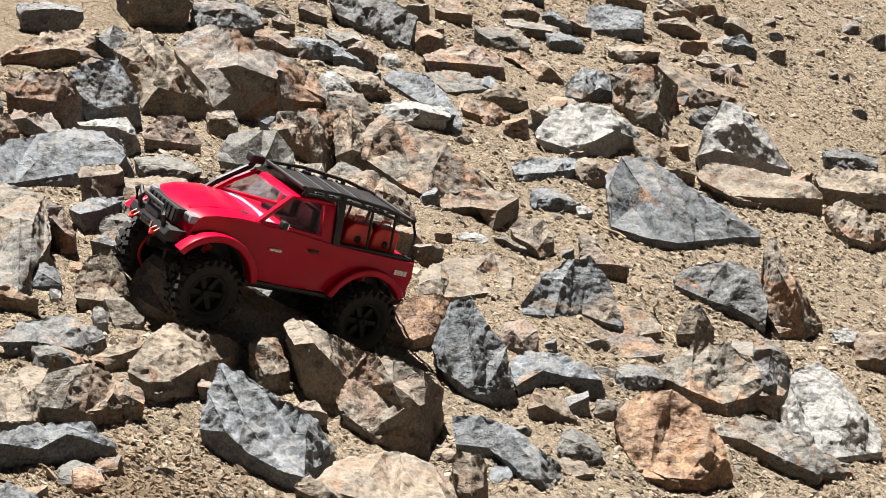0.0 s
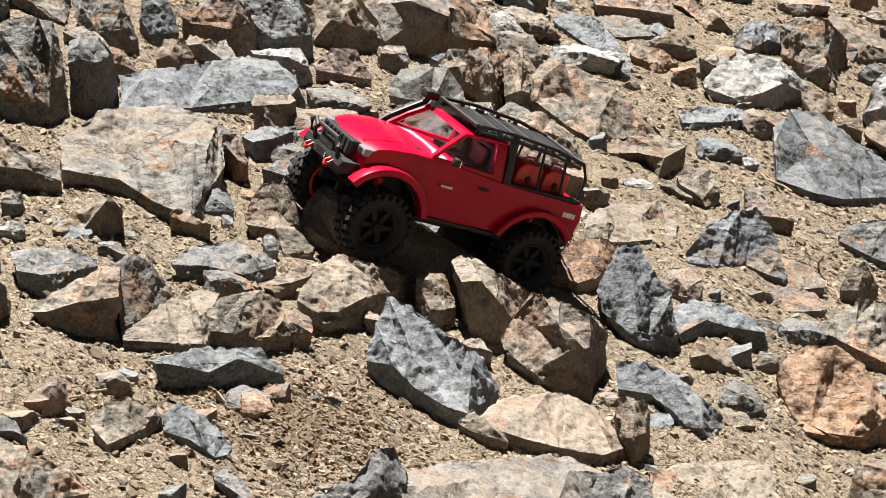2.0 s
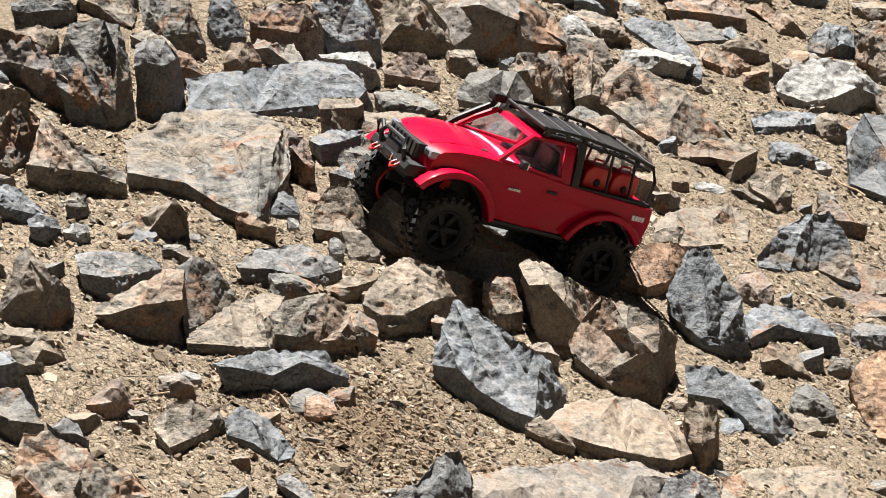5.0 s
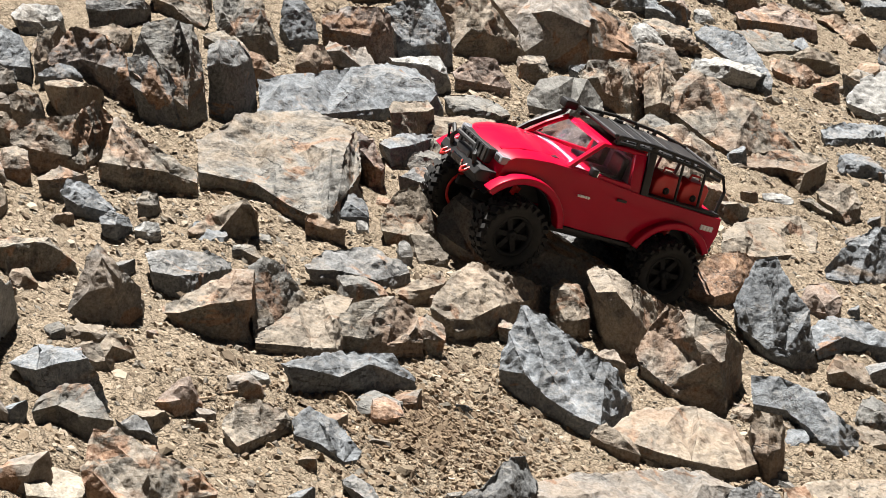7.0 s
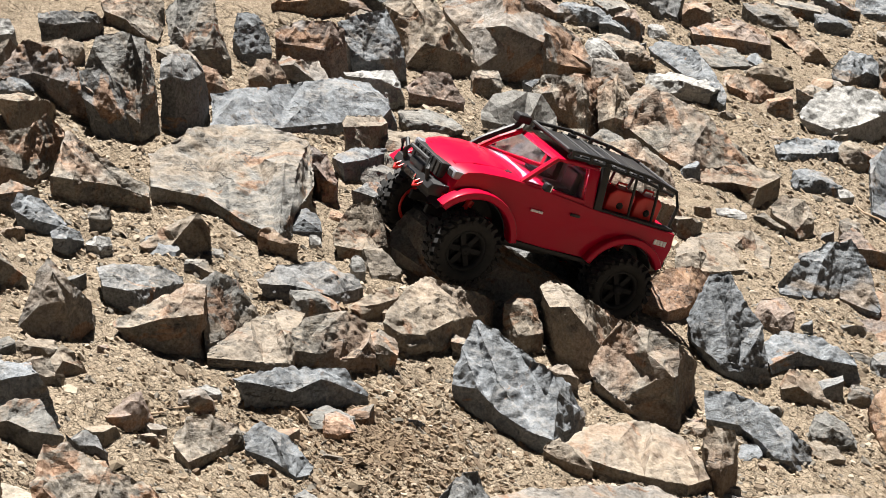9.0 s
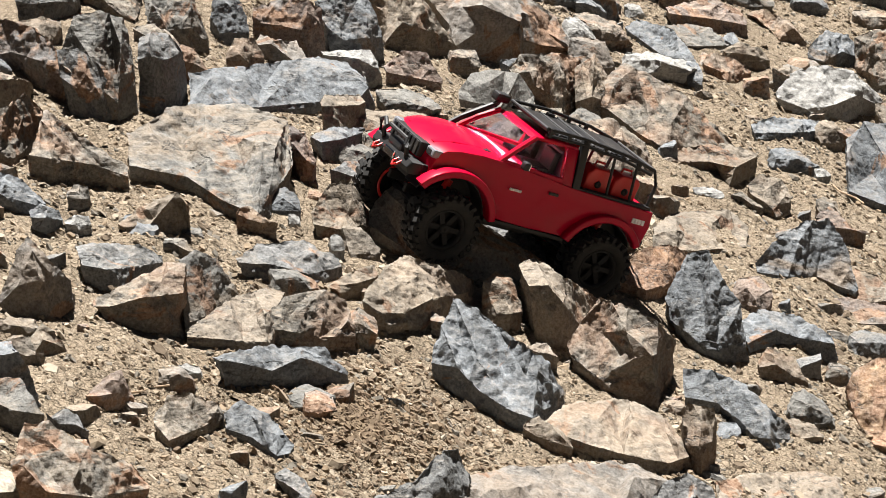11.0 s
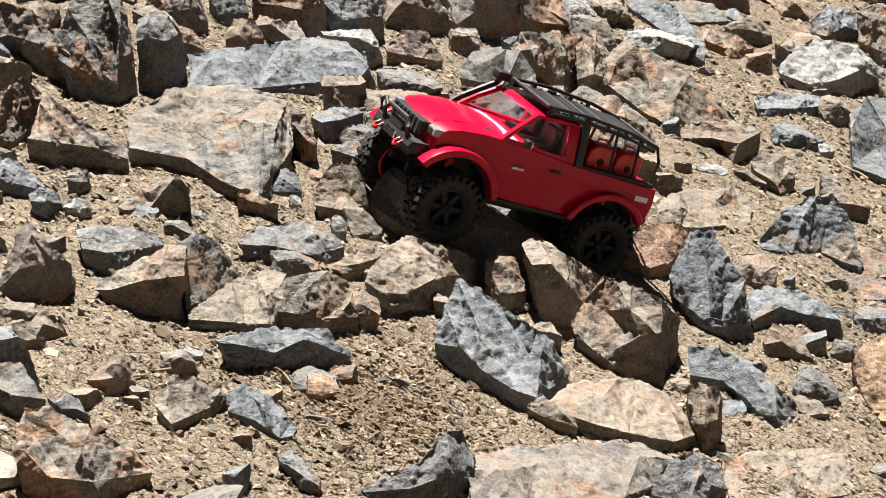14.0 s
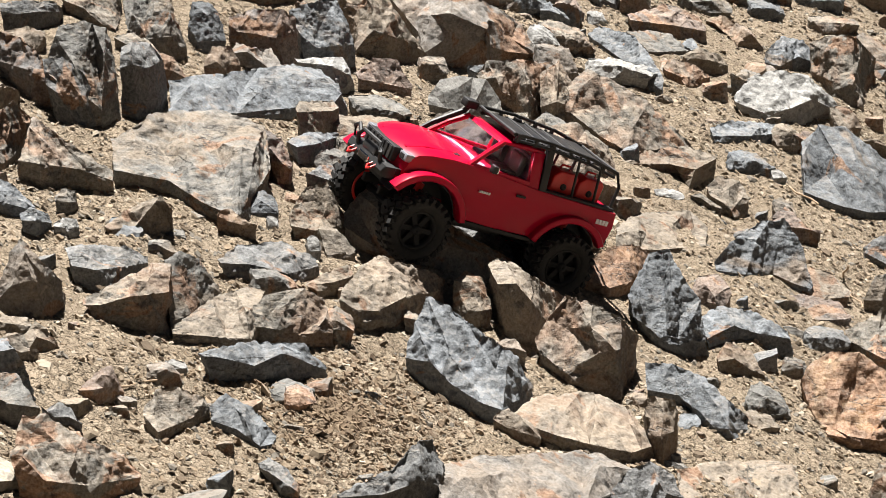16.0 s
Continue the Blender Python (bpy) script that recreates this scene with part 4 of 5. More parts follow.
shard(0.542, 1.322, 40, ((-0.156, 0.051), (-0.12, 0.092), (-0.05, 0.112), (0.033, 0.093), (0.104, 0.032), (0.125, 0.004)), ((-0.151, 0.04), (-0.087, 0.02), (-0.018, 0.027), (0.041, 0.044), (0.124, -0.002)), ((-0.145, -0.077), (-0.075, -0.099), (0.024, -0.019), (0.074, 0.082), (0.124, 0.115)), PALE, 1070, "white boulder with a brown vein on a shadowed base")
shard(0.688, 0.851, 35, ((-0.17, 0.137), (-0.127, 0.17), (-0.063, 0.164), (0.022, 0.101), (0.113, 0.045), (0.181, -0.008)), ((-0.171, 0.044), (-0.1, 0.02), (-0.025, 0.002), (0.116, -0.01), (0.179, -0.018)), ((-0.171, -0.065), (-0.1, -0.079), (-0.025, -0.058), (0.116, 0.079), (0.179, 0.125)), SLATE, 1071, "large wedge of blue-grey slate")
shard(0.913, 1.498, 55, ((-0.131, 0.032), (-0.096, 0.107), (-0.047, 0.156), (-0.003, 0.145), (0.065, 0.068), (0.123, -0.015)), ((-0.124, 0.038), (-0.074, 0.048), (-0, 0.028), (0.116, -0.017)), ((-0.12, -0.052), (-0.045, -0.02), (0.044, 0.027), (0.119, 0.046)), SPECKLE, 1072, "speckled grey-white boulder standing on gravel")
shard(0.698, 1.660, 60, ((-0.092, 0.118), (-0.052, 0.144), (0.014, 0.146), (0.09, 0.076), (0.085, 0.007)), ((-0.089, 0.051), (-0.047, 0.035), (0.006, 0.029), (0.085, 0.014)), ((-0.082, 0.021), (-0.036, -0.071), (0.032, -0.078), (0.085, 0.129)), OLIVE, 1073)
shard(0.555, 1.688, 40, ((-0.065, 0.048), (-0.017, 0.083), (0.041, 0.072), (0.076, 0.022)), ((-0.068, 0.023), (-0.025, 0.013), (0.021, 0.036), (0.075, 0.015)), ((-0.061, -0.045), (-0.011, -0.024), (0.071, 0.07)), SLATE, 1074)
shard(0.438, 1.782, 35, ((-0.093, 0.053), (-0.048, 0.068), (0.012, 0.046), (0.058, -0.009)), ((-0.052, 0.033), (-0.019, 0.006), (0.024, 0.028), (0.058, -0.009)), ((-0.038, 0.032), (-0.012, -0.016), (0.051, -0.015)), OCHRE, 1075)
shard(0.264, 1.690, 30, ((-0.08, 0.051), (-0.021, 0.07), (0.063, 0.036)), ((-0.074, 0.034), (0.074, 0.004)), ((-0.074, -0.02), (0.074, 0.021)), BROWN, 1076)
shard(0.924, 1.273, 25, ((-0.16, 0.069), (-0.113, 0.087), (0.01, 0.062), (0.13, 0.026), (0.148, 0.002)), ((-0.152, 0.053), (-0.088, 0.02), (0.034, 0.007), (0.146, -0.003)), ((-0.112, -0.008), (-0.077, -0.038), (0.048, 0.001), (0.142, 0.046)), TAN, 1077, "long flat pale slab with a dark lower edge")
shard(1.188, 1.465, 25, ((-0.117, 0.07), (-0.051, 0.081), (0.071, 0.057), (0.13, 0.04)), ((-0.112, 0.048), (-0.039, 0.03), (0.115, 0.007)), ((-0.105, -0.048), (-0.01, -0.014), (0.115, 0.062)), TAN, 1078)
shard(1.125, 1.183, 45, ((-0.064, 0.059), (-0.026, 0.086), (0.021, 0.062), (0.075, 0.007)), ((-0.061, 0.036), (-0.031, 0.008), (0.022, -0.007), (0.072, -0.01)), ((-0.061, 0.049), (-0.031, -0.037), (0.022, -0.034), (0.072, 0.02)), TAN, 1079)
shard(0.280, 1.320, 40, ((-0.061, 0.032), (-0.04, 0.055), (0.013, 0.039), (0.06, 0.01)), ((-0.055, 0.026), (-0.017, 0.013), (0.053, 0.004)), ((-0.049, -0.011), (-0.004, -0.035), (0.053, 0.046)), OCHRE, 1080)
shard(0.349, 1.484, 40, ((-0.079, 0.036), (-0.036, 0.052), (0.02, 0.034), (0.04, 0.006)), ((-0.072, 0.03), (-0.01, 0.023), (0.04, 0.006)), ((-0.066, -0.046), (0.025, 0.011), (0.041, 0.034)), TAN, 1081)
shard(0.031, 1.768, 55, ((-0.125, 0.089), (-0.068, 0.115), (0.046, 0.087), (0.101, 0.044)), ((-0.105, 0.055), (-0.041, 0.026), (0.029, -0.001), (0.077, -0.023)), ((-0.098, 0.05), (-0.027, 0.017), (0.042, -0.039), (0.084, -0.029)), DARK, 1082, "large dark slate block with split layers")
shard(0.140, 1.262, 35, ((-0.101, 0.07), (-0.074, 0.09), (0.007, 0.077), (0.059, 0.021), (0.079, -0.014)), ((-0.087, 0.059), (-0.019, 0.02), (0.033, -0.016), (0.075, -0.037)), ((-0.087, 0.117), (-0.019, 0.036), (0.033, -0.057), (0.075, -0.096)), SLATE, 1083, "blue-grey slate slab sloping to one side")
shard(0.255, 1.658, 25, ((-0.117, 0.051), (-0.073, 0.063), (0.015, 0.055), (0.088, 0.021)), ((-0.11, 0.039), (-0.002, 0.025), (0.087, 0.009)), ((-0.102, -0.054), (0.014, 0.003), (0.088, 0.05)), BROWN, 1084)
shard(0.233, 0.645, 25, ((-0.127, 0.031), (-0.06, 0.051), (0.026, 0.055), (0.089, 0.034)), ((-0.121, 0.027), (-0.024, 0.023), (0.036, 0.016), (0.089, 0.029)), ((-0.109, -0.052), (0.002, 0.018), (0.024, -0.046), (0.085, 0.078)), TAN, 1085, "layered tan wedge with a pale top")
shard(0.182, 0.183, 15, ((-0.087, 0.041), (-0.04, 0.054), (0.068, 0.047), (0.106, 0.021)), ((-0.087, 0.014), (-0.009, 0.003), (0.097, -0.004)), ((-0.087, -0.074), (-0.009, -0.018), (0.097, 0.091)), TAN, 1086, "flat pale tan slab")
shard(0.349, 0.544, 45, ((-0.058, 0.045), (-0.034, 0.067), (0.014, 0.056), (0.033, 0.028)), ((-0.052, 0.029), (-0.012, 0.011), (0.032, 0.013)), ((-0.034, 0.009), (0, -0.031), (0.033, 0.021)), TAN, 1087)
shard(0.418, 1.041, 25, ((-0.101, 0.033), (-0.053, 0.044), (0.072, 0.026), (0.077, 0.009)), ((-0.096, 0.018), (-0.002, 0.012), (0.077, 0.009)), ((-0.089, -0.085), (0.013, -0.002), (0.078, 0.088)), SLATE, 1088)
shard(-0.252, -0.252, 50, ((-0.161, 0.077), (-0.098, 0.149), (-0.058, 0.15), (-0.005, 0.122), (0.029, 0.071), (0.086, 0.036), (0.153, -0.002)), ((-0.156, 0.059), (-0.084, 0.027), (-0.036, 0.008), (0.03, -0.006), (0.077, -0.014), (0.148, -0.015)), ((-0.151, 0.019), (-0.085, -0.035), (-0.036, -0.047), (0.034, -0.029), (0.086, 0.01), (0.152, 0.086)), PINK, 1089, "pyramid-shaped grey and pink rock")
shard(-0.176, -0.063, 55, ((-0.085, 0.066), (-0.048, 0.078), (0.015, 0.045), (0.075, -0.013)), ((-0.08, 0.047), (-0.026, 0.015), (0.025, -0.01), (0.08, -0.027)), ((-0.08, 0.075), (-0.027, 0.004), (0.025, -0.039), (0.08, -0.04)), DARK, 1090)
shard(-0.046, -0.067, 65, ((-0.019, 0.062), (-0.008, 0.09), (0.022, 0.064), (0.035, 0.011)), ((-0.03, 0.011), (0, 0.007), (0.035, 0.007)), ((-0.033, -0.027), (-0.003, -0.017), (0.035, 0.045)), OLIVE, 1091)
shard(-0.944, -1.163, 50, ((-0.029, 0.136), (-0.012, 0.136), (0.006, 0.1), (0.008, 0.085)), ((-0.011, 0.055), (-0, 0.067), (0.003, 0.081), (0.008, 0.093)), ((-0.011, -0.086), (0.004, -0.056), (0.001, 0.044), (0.007, 0.097)), PALE, 1092)
shard(-0.824, -1.210, 15, ((-0.09, 0.043), (-0.06, 0.06), (0.021, 0.073), (0.04, 0.068)), ((-0.075, 0.04), (-0.042, 0.041), (-0.003, 0.059), (0.04, 0.068)), ((-0.063, 0.032), (-0.021, -0.008), (0.024, -0.035), (0.061, 0.01)), SLATE, 1093, "angular slate block with a dark front face")
shard(-0.966, -0.858, 20, ((-0.079, 0.032), (-0.03, 0.049), (0.026, 0.042), (0.062, -0)), ((-0.075, 0.032), (-0.029, 0.037), (0.015, 0.043), (0.041, 0.025), (0.06, -0)), ((-0.058, -0.009), (-0.019, -0.042), (0.014, -0.003), (0.06, 0.054)), OLIVE, 1094)
shard(-0.823, -0.929, 55, ((-0.058, 0.018), (-0.039, 0.09), (-0.022, 0.113), (0.009, 0.077), (0.034, 0.04)), ((-0.057, 0.014), (-0.027, 0.045), (0.003, 0.052), (0.031, 0.028)), ((-0.044, -0.031), (-0.01, -0.033), (0.017, -0.001), (0.036, 0.066)), PINK, 1095)
shard(-0.933, -0.597, 45, ((-0.048, 0.034), (-0.04, 0.051), (-0.001, 0.039), (0.041, 0.002)), ((-0.042, 0.026), (-0.019, 0.013), (0.033, -0.002)), ((-0.037, -0.008), (-0.001, -0.005), (0.037, 0.012)), SLATE, 1096, "narrow dark slate shard")
shard(-0.992, -0.560, 25, ((-0.032, 0.022), (-0.004, 0.038), (0.04, 0.026)), ((-0.029, 0.02), (0.004, 0.022), (0.033, 0.023)), ((-0.026, -0.018), (0.004, -0.01), (0.023, 0.027)), OLIVE, 1097)
shard(-0.880, -0.629, 45, ((-0.028, 0.019), (-0.013, 0.031), (0.014, 0.019), (0.021, 0.003)), ((-0.025, 0.011), (0, 0.01), (0.021, 0.003)), ((-0.022, -0.012), (0, -0.01), (0.021, 0.021)), SLATE, 1098)
shard(-0.834, -0.602, 35, ((-0.024, 0.011), (-0.01, 0.018), (0.01, 0.013), (0.016, 0.003)), ((-0.021, 0.007), (-0.002, 0.003), (0.016, 0.002)), ((-0.019, -0.013), (0.003, -0.006), (0.016, 0.018)), PALE, 1099)
shard(-1.023, -0.423, 55, ((-0.076, 0.04), (-0.044, 0.062), (0.018, 0.066), (0.038, 0.087), (0.064, 0.055)), ((-0.073, 0.023), (-0.027, 0.014), (0.022, 0.002), (0.055, 0.018), (0.066, 0.041)), ((-0.069, -0.053), (-0.027, -0.048), (0.039, -0.005), (0.057, 0.108)), OLIVE, 1100)
shard(-1.050, -0.198, 15, ((-0.056, 0.042), (-0.014, 0.049), (0.012, 0.039), (0.026, 0.023)), ((-0.047, 0.038), (-0.004, 0.038), (0.018, 0.034), (0.026, 0.02)), ((-0.032, -0.026), (-0.005, -0.058), (0.011, 0.003), (0.026, 0.079)), TAN, 1101)
shard(-1.101, -0.104, 45, ((-0.036, 0.012), (-0.009, 0.029), (0.016, 0.023), (0.033, 0.003)), ((-0.034, 0.008), (0.001, 0.004), (0.033, 0.001)), ((-0.033, -0.026), (0.001, -0.007), (0.033, 0.032)), SLATE, 1102)
shard(-1.104, -0.329, 60, ((-0.029, 0.042), (-0.013, 0.055), (0.013, 0.043), (0.021, 0.024)), ((-0.024, 0.024), (0.001, 0.014), (0.02, 0.015)), ((-0.021, -0.02), (0.001, -0.01), (0.02, 0.03)), GREY, 1103)
shard(-1.195, -0.125, 40, ((-0.08, 0.056), (-0.044, 0.076), (0.012, 0.053), (0.038, 0.025)), ((-0.061, 0.029), (0, 0.003), (0.046, -0.002)), ((-0.05, 0.017), (0.006, -0.021), (0.044, 0.003)), SLATE, 1104)
shard(-1.183, -0.231, 45, ((-0.043, 0.038), (-0.017, 0.045), (0.019, 0.025), (0.028, 0.006)), ((-0.029, 0.007), (0.002, 0.004), (0.029, 0.004)), ((-0.029, -0.033), (0.002, -0.001), (0.029, 0.033)), GREY, 1105)
shard(-1.135, -0.045, 50, ((-0.024, 0.029), (-0.019, 0.057), (0.004, 0.065), (0.014, 0.041)), ((-0.015, 0.001), (0.001, 0.008), (0.013, 0.021)), ((-0.013, -0.058), (0.001, -0.011), (0.013, 0.068)), TAN, 1106)
shard(-1.035, -0.068, 60, ((-0.109, 0.042), (-0.069, 0.101), (0.001, 0.09), (0.049, 0.053), (0.074, 0.02)), ((-0.097, 0.033), (-0.043, 0.042), (0.021, 0.033), (0.075, 0.01)), ((-0.076, 0.003), (-0.034, 0.047), (0.035, -0.027), (0.075, -0.024)), BROWN, 1107, "rough dark reddish-brown boulder")
shard(-1.193, 0.122, 40, ((-0.055, 0.021), (-0.037, 0.04), (0.02, 0.033), (0.031, 0.013)), ((-0.041, 0.012), (-0.004, 0.006), (0.03, 0.008)), ((-0.036, -0.034), (0.005, -0.004), (0.03, 0.039)), PALE, 1108)
shard(-0.764, -1.449, 10, ((-0.063, 0.022), (-0.051, 0.028), (-0.014, 0.02), (0.032, 0.005)), ((-0.043, 0.011), (-0.001, 0.003), (0.042, -0.002)), ((-0.043, -0.027), (-0.001, -0.005), (0.042, 0.033)), CREAM, 1109, "yellow-cream flat stone sunk in dirt")
shard(-1.068, -0.737, 30, ((-0.058, 0.066), (-0.025, 0.07), (0.017, 0.029)), ((-0.027, 0.003), (0.008, -0.001), (0.021, 0.011)), ((-0.028, -0.045), (0.008, -0.013), (0.021, 0.058)), TAN, 1110)


def filler_rocks(count, seed):
    """The many smaller broken rocks wedged between the large ones on the rocky side."""
    r = random.Random(seed)
    kinds = (SLATE, OLIVE, TAN, GREY, BROWN, TAN, OLIVE, DARK, SLATE, OCHRE, PINK)
    made = 0
    for i in range(count * 30):
        y = r.uniform(-1.3, 3.0)
        x = 0.1 + 0.33 * y + r.uniform(-1.15, 0.25)
        w = r.uniform(0.05, 0.13)
        if made >= count or any((x - a) ** 2 + (y - b) ** 2 < (0.62 * c + 0.35 * w) ** 2 for a, b, c in FOOTPRINTS):
            continue
        if (x - HOLLOW[0]) ** 2 + (y - HOLLOW[1]) ** 2 < 0.08 or abs(x + 0.22) < 0.22 and abs(y + 0.17) < 0.26:
            continue
        h, us = w * r.uniform(0.25, 0.5), [w * q for q in (-0.5, -0.2, 0.15, 0.5)]
        ground_line = [(u * 0.95, r.uniform(-0.12, 0.12) * w) for u in us]
        base = [GX * u + GY * v for u, v in ground_line]
        brow = [(u, b + h * r.uniform(0.1, 0.7)) for u, b in zip(us, base)]
        crest = [(u * 0.9, b + h * (r.uniform(0.3, 0.7) if k in (0, 3) else r.uniform(0.8, 1.3))) for k, (u, b) in enumerate(zip(us, base))]
        shard(round(x, 3), round(y, 3), r.uniform(20, 55), crest, brow, ground_line, r.choice(kinds), 400 + i)
        made += 1


HOLLOW = (-0.35, -0.91)
filler_rocks(90, 5)


# ---- small stones and gravel ----
def clear_of_rocks(x, y, r):
    return all((x - a) ** 2 + (y - b) ** 2 > (0.72 * c + r) ** 2 for a, b, c in FOOTPRINTS)


def small_stones():
    """Fist-sized and smaller stones that lie between the rocks."""
    r = random.Random(11)
    kinds = [(m, finish("small_stone", rock_mesh(0.05, r.uniform(0.03, 0.05), [r.uniform(0.008, 0.02) for _ in range(3)],
              [r.uniform(0.012, 0.03) for _ in range(3)], r.uniform(0.3, 0.7), r.uniform(0.0, 0.01), 700 + i), m))
             for i, m in enumerate((TAN, SLATE, GREY, OLIVE, TAN, BROWN, GREY, PINK, OCHRE, DARK))]
    for i in range(520):
        x, y = r.uniform(-1.35, 1.9), r.uniform(-1.5, 3.4)
        if abs(x - 0.25 - 0.33 * y) > 1.15 or not clear_of_rocks(x, y, 0.0) or math.hypot(x + 0.12, y + 0.15) < 0.33:
            continue
        m, me = r.choice(kinds)
        if x - 0.33 * y > 0.45 and r.random() < 0.85:
            continue
        s = r.uniform(0.4, 1.0) if r.random() < 0.7 else r.uniform(1.0, 1.9)
        ob = new("small_stone", me)
        ob.matrix_world = pose(x, y, ground_z(x, y) - 0.004 * s, 0, 0, r.uniform(0, 360)) @ Matrix.Diagonal((s, s, s, 1))
        tagged(ob, f"small {WORDS[m]} lying in the dirt", "stone", "small stones on the slope")


def chips_material(name, tones):
    n = Nodes(name)
    geo = n.tree.nodes.new("ShaderNodeNewGeometry")
    tex = n.tree.nodes.new("ShaderNodeTexCoord")
    ramp = n.tree.nodes.new("ShaderNodeValToRGB")
    ramp.color_ramp.interpolation = "CONSTANT"
    el = ramp.color_ramp.elements
    while len(el) < len(tones):
        el.new(1.0)
    for i, tone in enumerate(tones):
        el[i].position, el[i].color = i / len(tones), (*tone, 1)
    n.link(geo.outputs["Random Per Island"], ramp.inputs[0])
    grain = n.noise(tex.outputs["Object"], 160.0, 5, 0.7)
    n.link(n.mix(n.ramp(grain, 0.3, 0.7), n.mix(0.4, ramp.outputs[0], (0.12, 0.09, 0.06)), ramp.outputs[0]), n.bsdf.inputs["Base Color"])
    n.bsdf.inputs["Roughness"].default_value = 0.9
    n.bsdf.inputs["Specular IOR Level"].default_value = 0.25
    n.link(n.bump(grain, 0.5, 0.002), n.bsdf.inputs["Normal"])
    return n.mat


def scatter(name, count, lo, hi, flat, material, label, place, seed):
    """Thousands of loose chips in one mesh: uneven five-sided flakes lying at all angles."""
    rg = random.Random(seed)
    verts, faces = [], []
    done = tries = 0
    while done < count and tries < count * 4:
        tries += 1
        spot = place(rg)
        if spot is None:
            continue
        x, y = spot
        s = lo * (hi / lo) ** (rg.random() ** 1.7)
        z = ground_z(x, y)
        h = s * flat * rg.uniform(0.5, 1.4)
        turn, tx, ty = rg.uniform(0, 6.28), rg.gauss(0, 0.38), rg.gauss(0, 0.38)
        stretch = rg.uniform(0.55, 1.0)
        k = len(verts)
        for level, grow in ((-0.4, 1.0), (0.9, 0.66)):
            for i in range(5):
                a = turn + i * 1.2566 + rg.uniform(-0.35, 0.35)
                q = s * 0.5 * grow * rg.uniform(0.7, 1.1)
                dx, dy = q * math.cos(a), q * stretch * math.sin(a)
                verts.append((x + dx, y + dy, z + h * level * rg.uniform(0.5, 1.0) + (tx + GX) * dx + (ty + GY) * dy))
        faces.append([k + 5 + i for i in range(5)])
        faces += [[k + i, k + (i + 1) % 5, k + 5 + (i + 1) % 5, k + 5 + i] for i in range(5)]
        done += 1
    me = bpy.data.meshes.new(name)
    me.from_pydata(verts, [], faces)
    me.materials.append(material)
    return tagged(new(name, me), label, "gravel", kind="stuff")


CHIPS = chips_material("chips", ((0.203, 0.159, 0.112), (0.127, 0.099, 0.068), (0.295, 0.235, 0.169), (0.137, 0.124, 0.104), (0.218, 0.163, 0.109), (0.334, 0.283, 0.217), (0.100, 0.074, 0.050)))
CLODS = chips_material("clods", ((0.129, 0.088, 0.055), (0.155, 0.111, 0.071), (0.182, 0.133, 0.086), (0.113, 0.079, 0.052)))


def on_slope(rg):
    """A spot in the wide strip of slope; chips lie thicker on the open side."""
    y = -1.6 + 5.4 * rg.random() ** 1.25
    x = 0.25 + 0.33 * y + rg.uniform(-1.25, 1.25)
    patch = noise.noise((x * 2.1, y * 2.1, 7.0)) + 0.5 * noise.noise((x * 7, y * 7, 2.0))
    return (x, y) if rg.random() < 0.55 + 0.55 * patch + 0.35 * max(0.0, x - 0.3 * y) else None


def in_hollow(rg):
    """A spot in the scraped hollow of loose brown soil."""
    a, q = rg.uniform(0, 6.28), abs(rg.gauss(0, 0.5))
    return HOLLOW[0] + 0.30 * q * math.cos(a), HOLLOW[1] + 0.34 * q * math.sin(a)


# ---- truck ----
def simple(name, color, rough, metal=0.0, coat=0.0, grain=0.0, scale=60.0):
    n = Nodes(name)
    n.bsdf.inputs["Roughness"].default_value = rough
    n.bsdf.inputs["Metallic"].default_value = metal
    n.bsdf.inputs["Coat Weight"].default_value = coat
    n.bsdf.inputs["Coat Roughness"].default_value = 0.06
    tex = n.tree.nodes.new("ShaderNodeTexCoord")
    f = n.noise(tex.outputs["Object"], scale, 6, 0.7)
    n.link(n.mix(n.ramp(f, 0.35, 0.75), color, n.mix(grain, color, (0.40, 0.32, 0.23))), n.bsdf.inputs["Base Color"])
    return n.mat


RED = simple("red_paint", (0.40, 0.0008, 0.022), 0.30, 0.0, 0.22, 0.01, 25.0)
RED.node_tree.nodes["Principled BSDF"].inputs["Specular IOR Level"].default_value = 0.12
RED_PLASTIC = simple("red_plastic", (0.55, 0.012, 0.012), 0.4, 0.0, 0.1, 0.04)
BLACK = simple("black_plastic", (0.004, 0.004, 0.005), 0.55, 0.0, 0.0, 0.02)
PANEL = simple("dark_panel", (0.011, 0.012, 0.015), 0.35, 0.0, 0.2, 0.10, 30.0)
RUBBER = simple("tyre_rubber", (0.010, 0.010, 0.010), 0.85, 0.0, 0.0, 0.035, 90.0)
RIM = simple("rim_plastic", (0.0025, 0.0025, 0.003), 0.75)
CHROME = simple("chrome", (0.75, 0.75, 0.76), 0.12, 1.0)
WHITE = simple("white_print", (0.80, 0.80, 0.80), 0.4)
LAMP = simple("headlight_lens", (0.22, 0.22, 0.24), 0.15, 0.0, 0.6)
CABIN = simple("cabin_plastic", (0.30, 0.20, 0.26), 0.6)


def glass_material():
    n = Nodes("tinted_glass")
    n.bsdf.inputs["Base Color"].default_value = (0.84, 0.82, 0.88, 1)
    n.bsdf.inputs["Roughness"].default_value = 0.05
    n.bsdf.inputs["Transmission Weight"].default_value = 1.0
    n.bsdf.inputs["IOR"].default_value = 1.15
    return n.mat


GLASS = glass_material()


def part(name, bm, material, parent, label=""):
    ob = new(name, finish(name, bm, material))
    ob.parent = parent
    ob.visible_shadow = material is not GLASS
    if label:
        ob["label"] = label
    return ob


